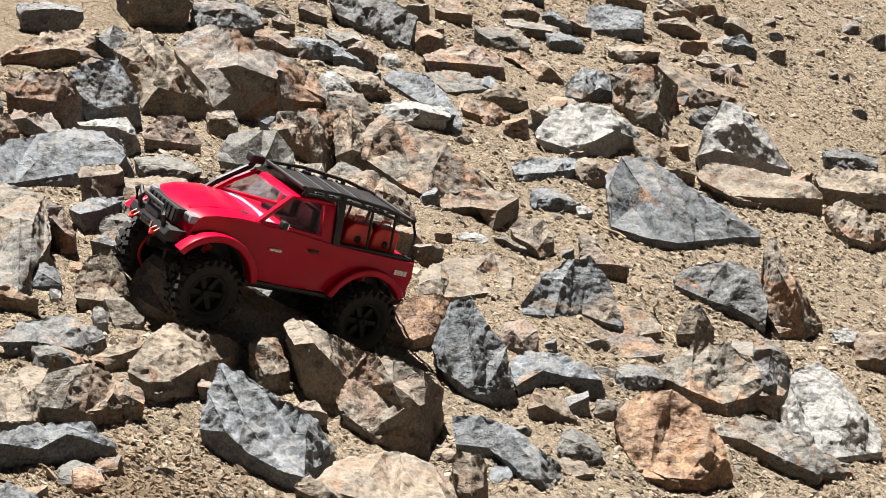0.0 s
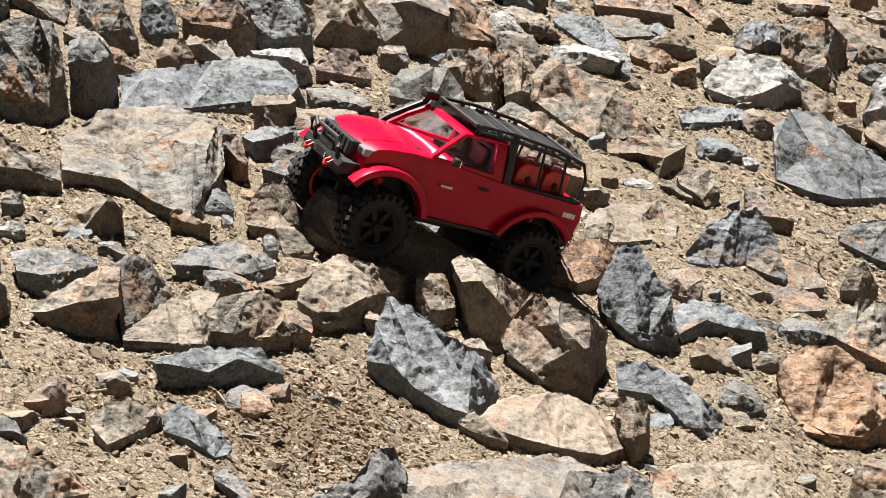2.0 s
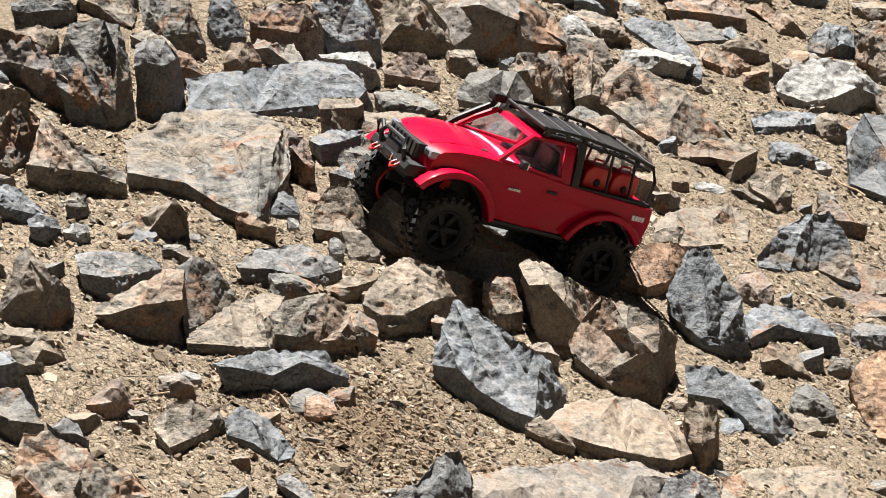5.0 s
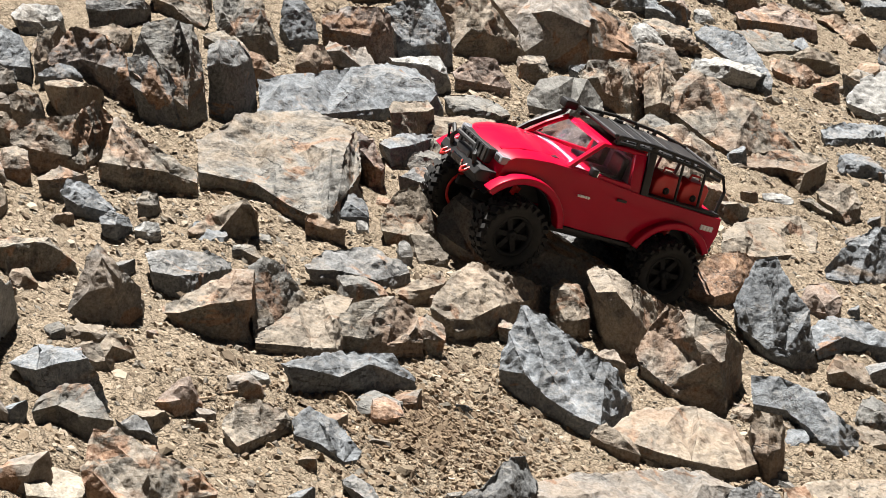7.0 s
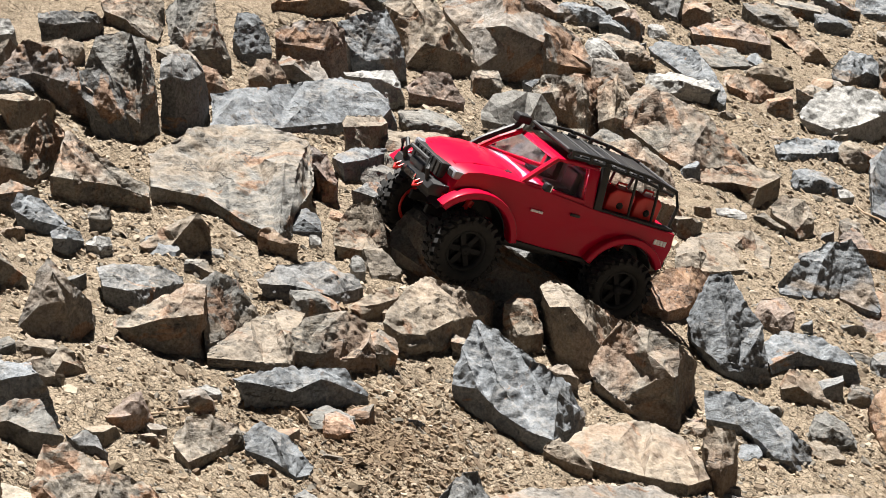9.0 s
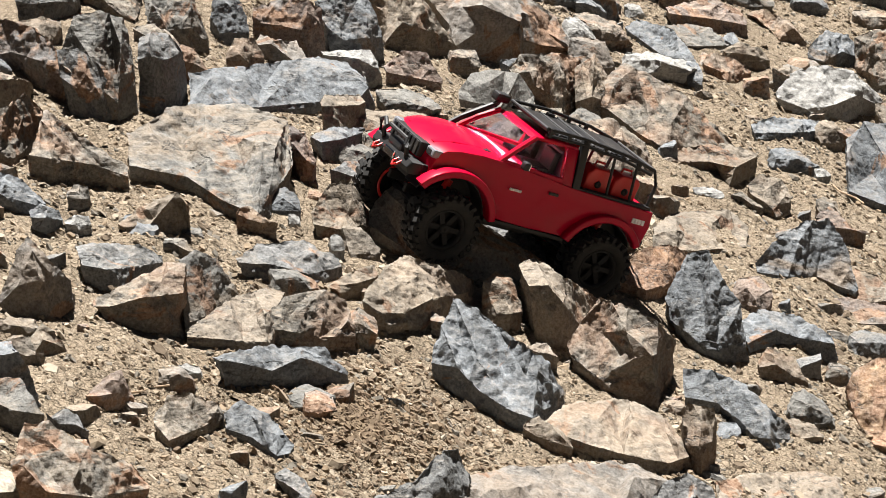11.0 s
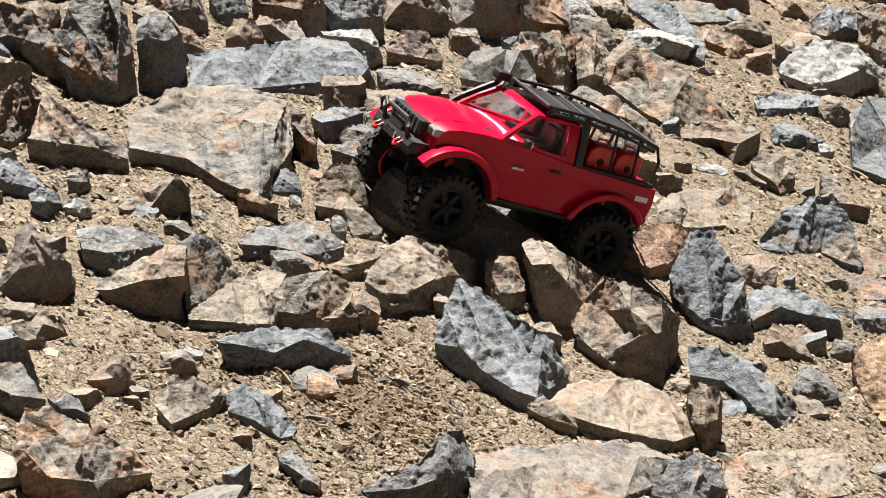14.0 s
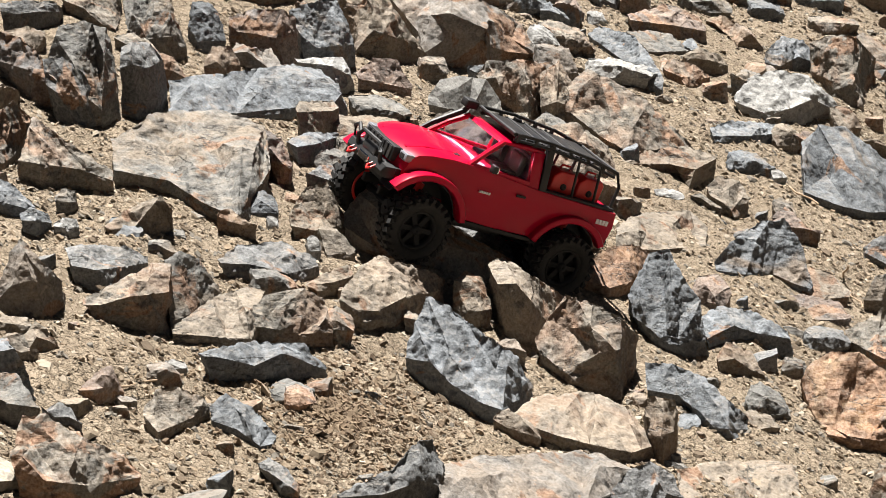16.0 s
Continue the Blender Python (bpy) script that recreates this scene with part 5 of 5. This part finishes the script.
def box(bm, x0, x1, y0, y1, z0, z1, bevel=0.0):
    """A block, its edges rounded."""
    m = Matrix.LocRotScale(((x0 + x1) / 2, (y0 + y1) / 2, (z0 + z1) / 2), None, (abs(x1 - x0), abs(y1 - y0), abs(z1 - z0)))
    made = bmesh.ops.create_cube(bm, size=1, matrix=m)["verts"]
    if bevel:
        bmesh.ops.bevel(bm, geom=list({e for v in made for e in v.link_edges}), offset=bevel, segments=2, profile=0.6, affect="EDGES")
    return bm


def blocks(*rows, bevel=0.002):
    bm = bmesh.new()
    for row in rows:
        box(bm, *row, bevel)
    return bm


def tube(bm, points, r, sides=8):
    """A bent bar through the points."""
    pts = [Vector(p) for p in points]
    rings = []
    for i, p in enumerate(pts):
        way = (pts[min(i + 1, len(pts) - 1)] - pts[max(i - 1, 0)]).normalized()
        a = way.cross(Vector((0, 0, 1)) if abs(way.z) < 0.9 else Vector((1, 0, 0))).normalized()
        b = way.cross(a)
        rings.append([bm.verts.new(p + r * (math.cos(k * math.tau / sides) * a + math.sin(k * math.tau / sides) * b)) for k in range(sides)])
    for u, v in zip(rings, rings[1:]):
        for k in range(sides):
            bm.faces.new((u[k], u[(k + 1) % sides], v[(k + 1) % sides], v[k]))
    bm.faces.new(rings[0][::-1])
    bm.faces.new(rings[-1])
    return bm


def bars(*rows):
    bm = bmesh.new()
    for r, *points in rows:
        tube(bm, points, r)
    return bm


def profile(outline, y0, y1, bevel=0.0, squeeze=None, bow=0.0):
    """A side outline in x, z drawn across from y0 to y1; squeeze(x, y, z) gives the shaped y."""
    bm = bmesh.new()
    a = [bm.verts.new((x, y0, z)) for x, z in outline]
    b = [bm.verts.new((x, y1, z)) for x, z in outline]
    bm.faces.new(a)
    bm.faces.new(b[::-1])
    for i in range(len(a)):
        j = (i + 1) % len(a)
        bm.faces.new((a[j], a[i], b[i], b[j]))
    bmesh.ops.recalc_face_normals(bm, faces=bm.faces)
    if bevel:
        rim = [e for e in bm.edges if abs(e.verts[0].co.y - e.verts[1].co.y) < 1e-6]
        bmesh.ops.bevel(bm, geom=rim, offset=bevel, segments=3, profile=0.5, affect="EDGES", clamp_overlap=True)
    if squeeze:
        for v in bm.verts:
            v.co.y = squeeze(*v.co)
    if bow:
        for cut in (-0.06, -0.035, 0.0, 0.035, 0.06):
            bmesh.ops.bisect_plane(bm, geom=[*bm.verts, *bm.edges, *bm.faces], plane_co=(0, cut, 0), plane_no=(0, 1, 0))
        for v in bm.verts:
            v.co.x -= bow * (v.co.y / 0.09) ** 2 * min(1.0, max(0.0, (v.co.x - 0.15) / 0.07))
            v.co.z += 0.004 * (1 - (v.co.y / 0.09) ** 2) * (v.co.z > 0.16) * (v.co.x > 0.05)
    for f in bm.faces:
        f.smooth = True
    for e in bm.edges:
        e.smooth = e.calc_face_angle(0) < radians(32)
    return bm


def pane(corners, thick=0.0015):
    """A thin sheet with four corners."""
    c = [Vector(p) for p in corners]
    n = (c[1] - c[0]).cross(c[3] - c[0]).normalized() * thick
    bm = bmesh.new()
    a, b = [bm.verts.new(p) for p in c], [bm.verts.new(p + n) for p in c]
    bm.faces.new(a[::-1])
    bm.faces.new(b)
    for i in range(4):
        bm.faces.new((a[i], a[(i + 1) % 4], b[(i + 1) % 4], b[i]))
    return bm


def lathe(rows, sides=40):
    """A ring about the y axis from (radius, y) rows, closed."""
    bm = bmesh.new()
    rings = [[bm.verts.new((r * math.cos(k * math.tau / sides), y, r * math.sin(k * math.tau / sides))) for k in range(sides)] for r, y in rows]
    for u, v in zip(rings, rings[1:] + rings[:1]):
        for k in range(sides):
            bm.faces.new((u[k], u[(k + 1) % sides], v[(k + 1) % sides], v[k]))
    bmesh.ops.recalc_face_normals(bm, faces=bm.faces)
    for f in bm.faces:
        f.smooth = True
    return bm


def arc(cx, cz, r, a0, a1, steps):
    return [(cx + r * math.cos(radians(a0 + (a1 - a0) * i / steps)), cz + r * math.sin(radians(a0 + (a1 - a0) * i / steps))) for i in range(steps + 1)]


AXLE, AXLE_Z, TRACK, TYRE_R, TYRE_W = 0.161, 0.059, 0.101, 0.057, 0.044


def tyre_mesh():
    w = TYRE_W / 2
    bm = lathe([(0.034, -w * 0.8), (0.046, -w), (0.0505, -w * 0.94), (0.0525, -w * 0.5), (0.0525, w * 0.5), (0.0505, w * 0.94), (0.046, w), (0.034, w * 0.8)])
    lug = bmesh.new()
    for k in range(24):
        for side in (-1, 1):
            a = (k + 0.25 * side) * math.tau / 24
            turn = Matrix.Rotation(-a, 4, "Y")
            for y, wy, lx, r in ((0.62, 0.017, 0.0075, 0.0548), (0.2, 0.010, 0.0062, 0.0548), (1.0, 0.004, 0.0058, 0.0500)):
                m = turn @ Matrix.Translation((r, side * w * y, (0.003 if y == 0.2 else 0))) @ Matrix.Rotation(side * (0.35 if y < 0.9 else 0), 4, "X") @ Matrix.Diagonal((0.0055, wy, lx, 1))
                bmesh.ops.create_cube(lug, size=1, matrix=m)
    me = bpy.data.meshes.new("lugs")
    lug.to_mesh(me)
    lug.free()
    bm.from_mesh(me)
    bpy.data.meshes.remove(me)
    return bm


def wheel(parent, x, y, z, turn=0.0):
    """A wheel: beadlock rim with spokes, and a knobbly tyre."""
    w = TYRE_W / 2
    bm = lathe([(0.034, -w * 0.75), (0.034, w * 0.75), (0.0295, w * 0.78), (0.028, w * 0.4), (0.028, -w * 0.4), (0.0295, -w * 0.78)], 32)
    out = 1 if y > 0 else -1
    rim = part("wheel", bm, RIM, parent, "black beadlock wheel rim")
    rim.matrix_local = pose(x, y, z, 0, 0, turn) @ Matrix.Diagonal((1.1, 1.05, 1.1, 1))
    for k in range(6):
        spoke = part("spoke", blocks((0.006, 0.030, out * w * 0.22, out * w * 0.5, -0.0045, 0.0045), bevel=0.0015), RIM, rim)
        spoke.matrix_local = Matrix.Rotation(k * math.tau / 6, 4, "Y")
    # Added disc that blocks the bright view through the spokes.
    disc = lathe([(0.001, 0.0), (0.0285, 0.0), (0.0285, out * 0.002), (0.001, out * 0.002)], 24)
    part("wheel_disc", disc, RIM, rim)
    part("tyre", tyre_mesh(), RUBBER, rim, "dusty black knobbly rubber tyre")
    hub = lathe([(0.001, out * w * 0.2), (0.009, out * w * 0.2), (0.008, out * w * 0.75), (0.001, out * w * 0.75)], 12)
    part("hub", hub, RIM, rim)
    ring = lathe([(0.0335, -out * w * 0.79), (0.0335, -out * w * 0.84), (0.029, -out * w * 0.84), (0.029, -out * w * 0.79)], 32)
    part("inner_ring", ring, RED_PLASTIC, rim, "red ring inside the wheel")
    return rim


def body_side(x, y, z):
    """The width of the body at a height: widest at the belt, narrower at the hood and the foot."""
    s = 1 if y > 0 else -1
    half = 0.098 - 0.10 * max(0.0, 0.125 - z) - 0.35 * max(0.0, z - 0.168)
    if x > 0.15:
        half -= 0.16 * (x - 0.15) + 2.2 * max(0.0, x - 0.19) ** 2
    return y / 0.1 * half


def truck(place):
    """A red toy pickup for crawling over rocks: body, cab, rack, load, bumpers, axles and wheels."""
    top = new("toy_truck")
    top.matrix_world = place
    tagged(top, "red radio-controlled toy pickup truck perched on rocks", "toy truck")
    # painted body with open wheel arches
    outline = [(-0.240, 0.116), (-0.243, 0.150), (-0.240, 0.177), (-0.15, 0.179), (-0.062, 0.181), (0.0, 0.186), (0.088, 0.192), (0.13, 0.1925), (0.18, 0.188),
               (0.212, 0.181), (0.226, 0.172), (0.231, 0.150), (0.229, 0.126), (0.222, 0.119)]
    outline += arc(AXLE, 0.070, 0.080, 40, 160, 12)
    outline += [(0.080, 0.094), (0.0, 0.092), (-0.080, 0.094)]
    outline += arc(-AXLE, 0.066, 0.076, 24, 142, 12)
    body = part("body", profile(outline, 0.1, -0.1, 0.006, body_side, 0.024), RED, top, "glossy red painted body shell")
    for s in (1, -1):
        for x, a0, a1, out in ((AXLE, 36, 166, 0.114), (-AXLE, 18, 146, 0.110)):
            q, cz = (0.080, 0.070) if x > 0 else (0.076, 0.066)
            rim = arc(x, cz, q + 0.013, a0, a1, 14) + arc(x, cz, q, a1, a0, 14)
            part("fender_flare", profile(rim, s * 0.088, s * out, 0.003), RED, body, "flared red wheel arch")
        part("rocker_panel", blocks((-0.085, 0.085, s * 0.080, s * 0.096, 0.084, 0.092)), BLACK, body, "black sill bar")
        part("door_handle", blocks((-0.038, -0.018, s * 0.0955, s * 0.0985, 0.160, 0.165), bevel=0.001), BLACK, body, "small dark door handle")
        part("lettering", blocks(*[(x, x + 0.0036, s * 0.0955, s * 0.0986, 0.1500, 0.1540) for x in (0.036, 0.041, 0.046, 0.051, 0.056)], bevel=0), WHITE, body, "small white printed marks")
        part("lettering", blocks(*[(x, x + 0.0055, s * 0.0955, s * 0.0988, 0.151, 0.160) for x in (-0.229, -0.222, -0.215, -0.208)], bevel=0), WHITE, body, "bold white printed marks")
        lamp = part("headlight", blocks((0.196, 0.2185, s * 0.054, s * 0.082, 0.163, 0.178), bevel=0.004), LAMP, body, "clear headlight")
        part("lens", blocks((0.2175, 0.2195, s * 0.060, s * 0.074, 0.166, 0.175), bevel=0.001), PANEL, lamp)
        part("air_inlet", blocks((0.212, 0.2235, s * 0.058, s * 0.076, 0.134, 0.147)), BLACK, body, "black inlet in the front bumper")
        part("hood_scoop", blocks((0.098, 0.112, s * 0.040, s * 0.058, 0.188, 0.1955), bevel=0.001), BLACK, body, "small black hood vent")
        mirror = part("mirror", blocks((0.050, 0.062, s * 0.101, s * 0.116, 0.193, 0.208), bevel=0.004), BLACK, body, "black wing mirror")
        part("mirror_glass", blocks((0.0485, 0.0505, s * 0.103, s * 0.114, 0.195, 0.206), bevel=0), CHROME, mirror)
        part("tail_light", blocks((-0.2445, -0.236, s * 0.072, s * 0.090, 0.146, 0.172)), RED_PLASTIC, body, "red tail light")
    part("hood_bulge", profile([(0.098, 0.190), (0.105, 0.1965), (0.17, 0.1935), (0.208, 0.184), (0.205, 0.178)], 0.052, -0.052, 0.004), RED, body)
    grille = part("grille", blocks((0.212, 0.2315, -0.055, 0.055, 0.152, 0.179), bevel=0.003), BLACK, body, "black grille")
    for k in range(7):
        part("grille_slat", blocks((0.2305, 0.2335, -0.05 + k * 0.0150, -0.041 + k * 0.0150, 0.153, 0.177), bevel=0.001), PANEL, grille)
    # cab
    cab = part("roof", profile([(0.036, 0.2385), (0.030, 0.2455), (-0.02, 0.248), (-0.058, 0.2465), (-0.060, 0.240)], 0.068, -0.068, 0.004), RED, top, "red cab roof")
    for s in (1, -1):
        part("pillar", bars((0.0055, (0.092, s * 0.083, 0.190), (0.064, s * 0.077, 0.217), (0.032, s * 0.067, 0.243))), RED, cab, "red windscreen pillar")
        part("pillar", profile([(-0.062, 0.180), (-0.040, 0.181), (-0.036, 0.242), (-0.060, 0.243)], s * 0.068, s * 0.088, 0.002,
             lambda x, y, z, s=s: s * (0.090 - 0.33 * (z - 0.18)) - s * (0.088 - abs(y)) * 0.6), RED, cab, "red rear cab pillar")
        part("window", pane([(0.084, s * 0.084, 0.190), (-0.038, s * 0.086, 0.186), (-0.036, s * 0.069, 0.240), (0.030, s * 0.068, 0.241)]), GLASS, cab, "clear side window")
        part("side_panel", profile([(0.090, 0.184), (-0.04, 0.180), (-0.04, 0.191), (0.086, 0.196)], s * 0.080, s * 0.089, 0.002), RED, cab)
    part("windscreen", pane([(0.091, -0.079, 0.191), (0.091, 0.079, 0.191), (0.034, 0.066, 0.241), (0.034, -0.066, 0.241)]), GLASS, cab, "tinted windscreen")
    part("rear_window", pane([(-0.058, 0.080, 0.182), (-0.058, -0.080, 0.182), (-0.058, -0.066, 0.240), (-0.058, 0.066, 0.240)]), GLASS, cab)
    part("cabin_floor", blocks((-0.054, 0.050, -0.072, 0.072, 0.176, 0.186), (-0.054, -0.046, -0.066, 0.066, 0.186, 0.226)), CABIN, cab, "mauve-grey cabin lining")
    part("dashboard", blocks((0.050, 0.082, -0.074, 0.074, 0.180, 0.193)), CABIN, cab, "mauve-grey dashboard")
    for s in (1, -1):
        part("car_seat", blocks((-0.030, 0.010, s * 0.015, s * 0.055, 0.180, 0.192), (-0.040, -0.026, s * 0.015, s * 0.055, 0.185, 0.225), bevel=0.004), PANEL, cab, "dark car seat")
    part("snorkel", bars((0.0055, (0.105, -0.094, 0.186), (0.088, -0.090, 0.205), (0.040, -0.078, 0.247), (0.036, -0.077, 0.258))), BLACK, top, "black snorkel along the pillar")
    part("snorkel_head", blocks((0.022, 0.050, -0.090, -0.066, 0.254, 0.270), bevel=0.005), BLACK, top, "black snorkel intake")
    # roof rack that runs back over the bed
    y = 0.068
    rack = part("roof_rack", bars((0.0032, (0.018, -y, 0.2635), (0.018, y, 0.2635), (-0.06, y + 0.004, 0.2655), (-0.16, y + 0.004, 0.258), (-0.226, y, 0.245), (-0.226, -y, 0.245),
                                      (-0.16, -y - 0.004, 0.258), (-0.06, -y - 0.004, 0.2655), (0.018, -y, 0.2635))), BLACK, top, "black tubular roof rack")
    part("lower_rail", bars((0.0028, (0.016, y, 0.253), (-0.06, y + 0.004, 0.255), (-0.16, y + 0.004, 0.248), (-0.222, y, 0.236)),
                            (0.0028, (0.016, -y, 0.253), (-0.06, -y - 0.004, 0.255), (-0.16, -y - 0.004, 0.248), (-0.222, -y, 0.236))), BLACK, rack)
    part("rack_panel", pane([(0.014, -0.064, 0.2575), (0.014, 0.064, 0.2575), (-0.205, 0.062, 0.2465), (-0.205, -0.062, 0.2465)], 0.003), PANEL, rack, "dark flat rack floor")
    for x, z in ((-0.012, 0.2565), (-0.045, 0.2575), (-0.085, 0.256), (-0.125, 0.253), (-0.165, 0.249)):
        part("cross_bar", bars((0.0028, (x, -y, z), (x, y, z))), BLACK, rack)
    for s in (1, -1):
        for x, z in ((0.010, 0.2635), (-0.03, 0.2645), (-0.07, 0.265), (-0.11, 0.262), (-0.15, 0.259), (-0.19, 0.252)):
            part("rack_clip", blocks((x - 0.003, x + 0.003, s * (y - 0.002), s * (y + 0.005), z - 0.014, z + 0.003), bevel=0.001), BLACK, rack)
        part("rack_post", profile([(-0.078, 0.176), (-0.062, 0.176), (-0.060, 0.262), (-0.074, 0.262)], s * 0.074, s * 0.090, 0.002,
             lambda x, y, z, s=s: s * (0.094 - 0.26 * (z - 0.176)) - s * (0.090 - abs(y)) * 0.7), BLACK, rack, "broad black rack post")
        part("rack_post", bars((0.0032, (-0.232, s * 0.080, 0.178), (-0.234, s * 0.078, 0.222), (-0.226, s * y, 0.245))), BLACK, rack)
        for x in (-0.135, -0.185):
            part("rack_post", bars((0.0026, (x - 0.006, s * 0.082, 0.180), (x, s * y, 0.256))), BLACK, rack)
        part("bed_rail", blocks((-0.236, -0.070, s * 0.074, s * 0.090, 0.1765, 0.1835), bevel=0.002), BLACK, rack, "black rail on the bed side")
    # load: jerry cans in the bed
    for x, yy in ((-0.128, 0.042), (-0.187, 0.042), (-0.112, -0.030)):
        can = part("jerry_can", profile([(x - 0.027, 0.170), (x + 0.027, 0.170), (x + 0.027, 0.208), (x + 0.015, 0.220), (x - 0.020, 0.220), (x - 0.027, 0.213)], yy - 0.014, yy + 0.022, 0.004), RED_PLASTIC, top, "red plastic jerry can")
        part("can_cap", lathe([(0.001, yy + 0.021), (0.007, yy + 0.021), (0.006, yy + 0.0245), (0.001, yy + 0.0245)], 10), BLACK, can).location = (x, 0, 0.192)
        part("can_handle", bars((0.0022, (x - 0.012, yy + 0.004, 0.219), (x - 0.010, yy + 0.004, 0.228), (x + 0.008, yy + 0.004, 0.228), (x + 0.010, yy + 0.004, 0.219))), RED_PLASTIC, can)
    # bumpers, winch, shackles
    bumper = part("front_bumper", profile([(0.224, 0.126), (0.244, 0.124), (0.250, 0.134), (0.245, 0.146), (0.226, 0.148)], 0.080, -0.080, 0.003,
                  lambda x, y, z: y * (1.0 - 6.0 * max(0.0, x - 0.232))), BLACK, top, "black off-road front bumper")
    part("bull_bar", bars((0.0042, (0.243, 0.046, 0.144), (0.249, 0.046, 0.160), (0.247, 0.034, 0.172), (0.247, -0.034, 0.172), (0.249, -0.046, 0.160), (0.243, -0.046, 0.144))), BLACK, bumper)
    part("bull_bar", bars((0.0040, (0.232, -0.082, 0.142), (0.242, -0.078, 0.166), (0.244, -0.062, 0.174), (0.246, -0.046, 0.164))), BLACK, bumper)
    part("winch", blocks((0.230, 0.247, -0.026, 0.026, 0.144, 0.160), bevel=0.005), PANEL, bumper, "dark winch drum")
    part("fairlead", blocks((0.2485, 0.252, -0.020, 0.020, 0.128, 0.141), bevel=0.002), CHROME, bumper)
    for s in (1, -1):
        part("shackle", bars((0.0024, (0.247, s * 0.040 - 0.006, 0.136), (0.256, s * 0.040 - 0.007, 0.129), (0.260, s * 0.040, 0.124), (0.256, s * 0.040 + 0.007, 0.129), (0.247, s * 0.040 + 0.006, 0.136))), RED_PLASTIC, bumper, "red tow shackle")
    part("rear_bumper", blocks((-0.252, -0.236, -0.088, 0.088, 0.108, 0.122), bevel=0.004), BLACK, top, "black rear bumper")
    # chassis and running gear
    part("chassis", blocks((-0.215, 0.215, 0.028, 0.036, 0.082, 0.098), (-0.215, 0.215, -0.036, -0.028, 0.082, 0.098), (-0.080, 0.075, -0.078, 0.078, 0.086, 0.100),
                           (-0.10, -0.225, -0.046, 0.046, 0.105, 0.140), (0.09, 0.215, -0.046, 0.046, 0.105, 0.150), (-0.05, 0.05, -0.028, 0.028, 0.060, 0.086)), BLACK, top, "black chassis and inner liners")
    for s in (1, -1):
        part("inner_liner", profile(arc(AXLE, 0.070, 0.0795, 30, 164, 12) + arc(AXLE, 0.070, 0.0775, 164, 30, 12), s * 0.045, s * 0.090), BLACK, top)
        part("inner_liner", profile(arc(-AXLE, 0.066, 0.0755, 20, 150, 12) + arc(-AXLE, 0.066, 0.0735, 150, 20, 12), s * 0.045, s * 0.090), BLACK, top)
    for x in (AXLE, -AXLE):
        part("axle", bars((0.0075, (x, -0.085, AXLE_Z), (x, 0.085, AXLE_Z)), (0.016, (x - 0.018, 0.02, AXLE_Z), (x + 0.018, 0.02, AXLE_Z))), BLACK, top, "black axle housing")
        for s in (1, -1):
            part("shock_absorber", bars((0.007, (x, s * 0.050, 0.075), (x - 0.012, s * 0.052, 0.128)), (0.003, (x, s * 0.052, 0.062), (x, s * 0.050, 0.08))), RED_PLASTIC, top, "red shock absorber")
            part("suspension_link", bars((0.0035, (x, s * 0.055, 0.056), (x * 0.25, s * 0.032, 0.076))), BLACK, top)
    for x, s in ((AXLE, 1), (AXLE, -1), (-AXLE, 1), (-AXLE, -1)):
        wheel(top, x, s * TRACK, AXLE_Z, 0)
    return top


# ---- dry twigs ----
TWIG = simple("dry_wood", (0.22, 0.15, 0.09), 0.85, 0.0, 0.0, 0.4, 120.0)


def twig(x0, y0, x1, y1, rise, r, label):
    """A thin dry stick from one spot of the ground to another, bent a little."""
    a, b = Vector((x0, y0, ground_z(x0, y0) + 0.004)), Vector((x1, y1, ground_z(x1, y1) + rise))
    side = Vector((b.y - a.y, a.x - b.x, 0)) * 0.08
    bm = bars((r, a, a.lerp(b, 0.35) + side, a.lerp(b, 0.7) - side * 0.4, b))
    return tagged(new("twig", finish("twig", bm, TWIG)), label, "twig", "dry twigs on the slope")


twig(0.489, 0.835, 0.547, 0.745, 0.012, 0.0022, "thin dry brown twig lying among the stones")
twig(0.569, 0.405, 0.572, 0.356, 0.050, 0.0022, "thin dry brown twig lying among the stones")
twig(0.579, 0.354, 0.592, 0.241, 0.010, 0.0018, "thin dry brown twig lying among the stones")
twig(0.945, 2.020, 0.954, 2.069, 0.070, 0.0014, "thin dry brown twig lying among the stones")
twig(0.945, 2.020, 0.960, 2.067, 0.060, 0.0014, "thin dry brown twig lying among the stones")
twig(0.945, 2.020, 0.941, 2.068, 0.060, 0.0013, "thin dry brown twig lying among the stones")
twig(-0.677, -1.085, -0.617, -1.011, 0.010, 0.0018, "thin dry brown twig lying among the stones")
twig(-0.153, -0.214, -0.107, -0.304, 0.020, 0.0025, "thin dry brown twig lying among the stones")

truck(pose(-0.2152, -0.1713, 0.0261, -14.88, -15.82, 214.07))
small_stones()
scatter("gravel", 130000, 0.004, 0.019, 0.28, CHIPS, "loose tan and grey stone chips", on_slope, 21)
scatter("coarse_gravel", 6000, 0.012, 0.034, 0.22, CHIPS, "scattered flat tan stone flakes", on_slope, 22)
scatter("soil_clods", 5200, 0.004, 0.018, 0.36, CLODS, "loose brown soil clods in a scraped hollow", in_hollow, 23)
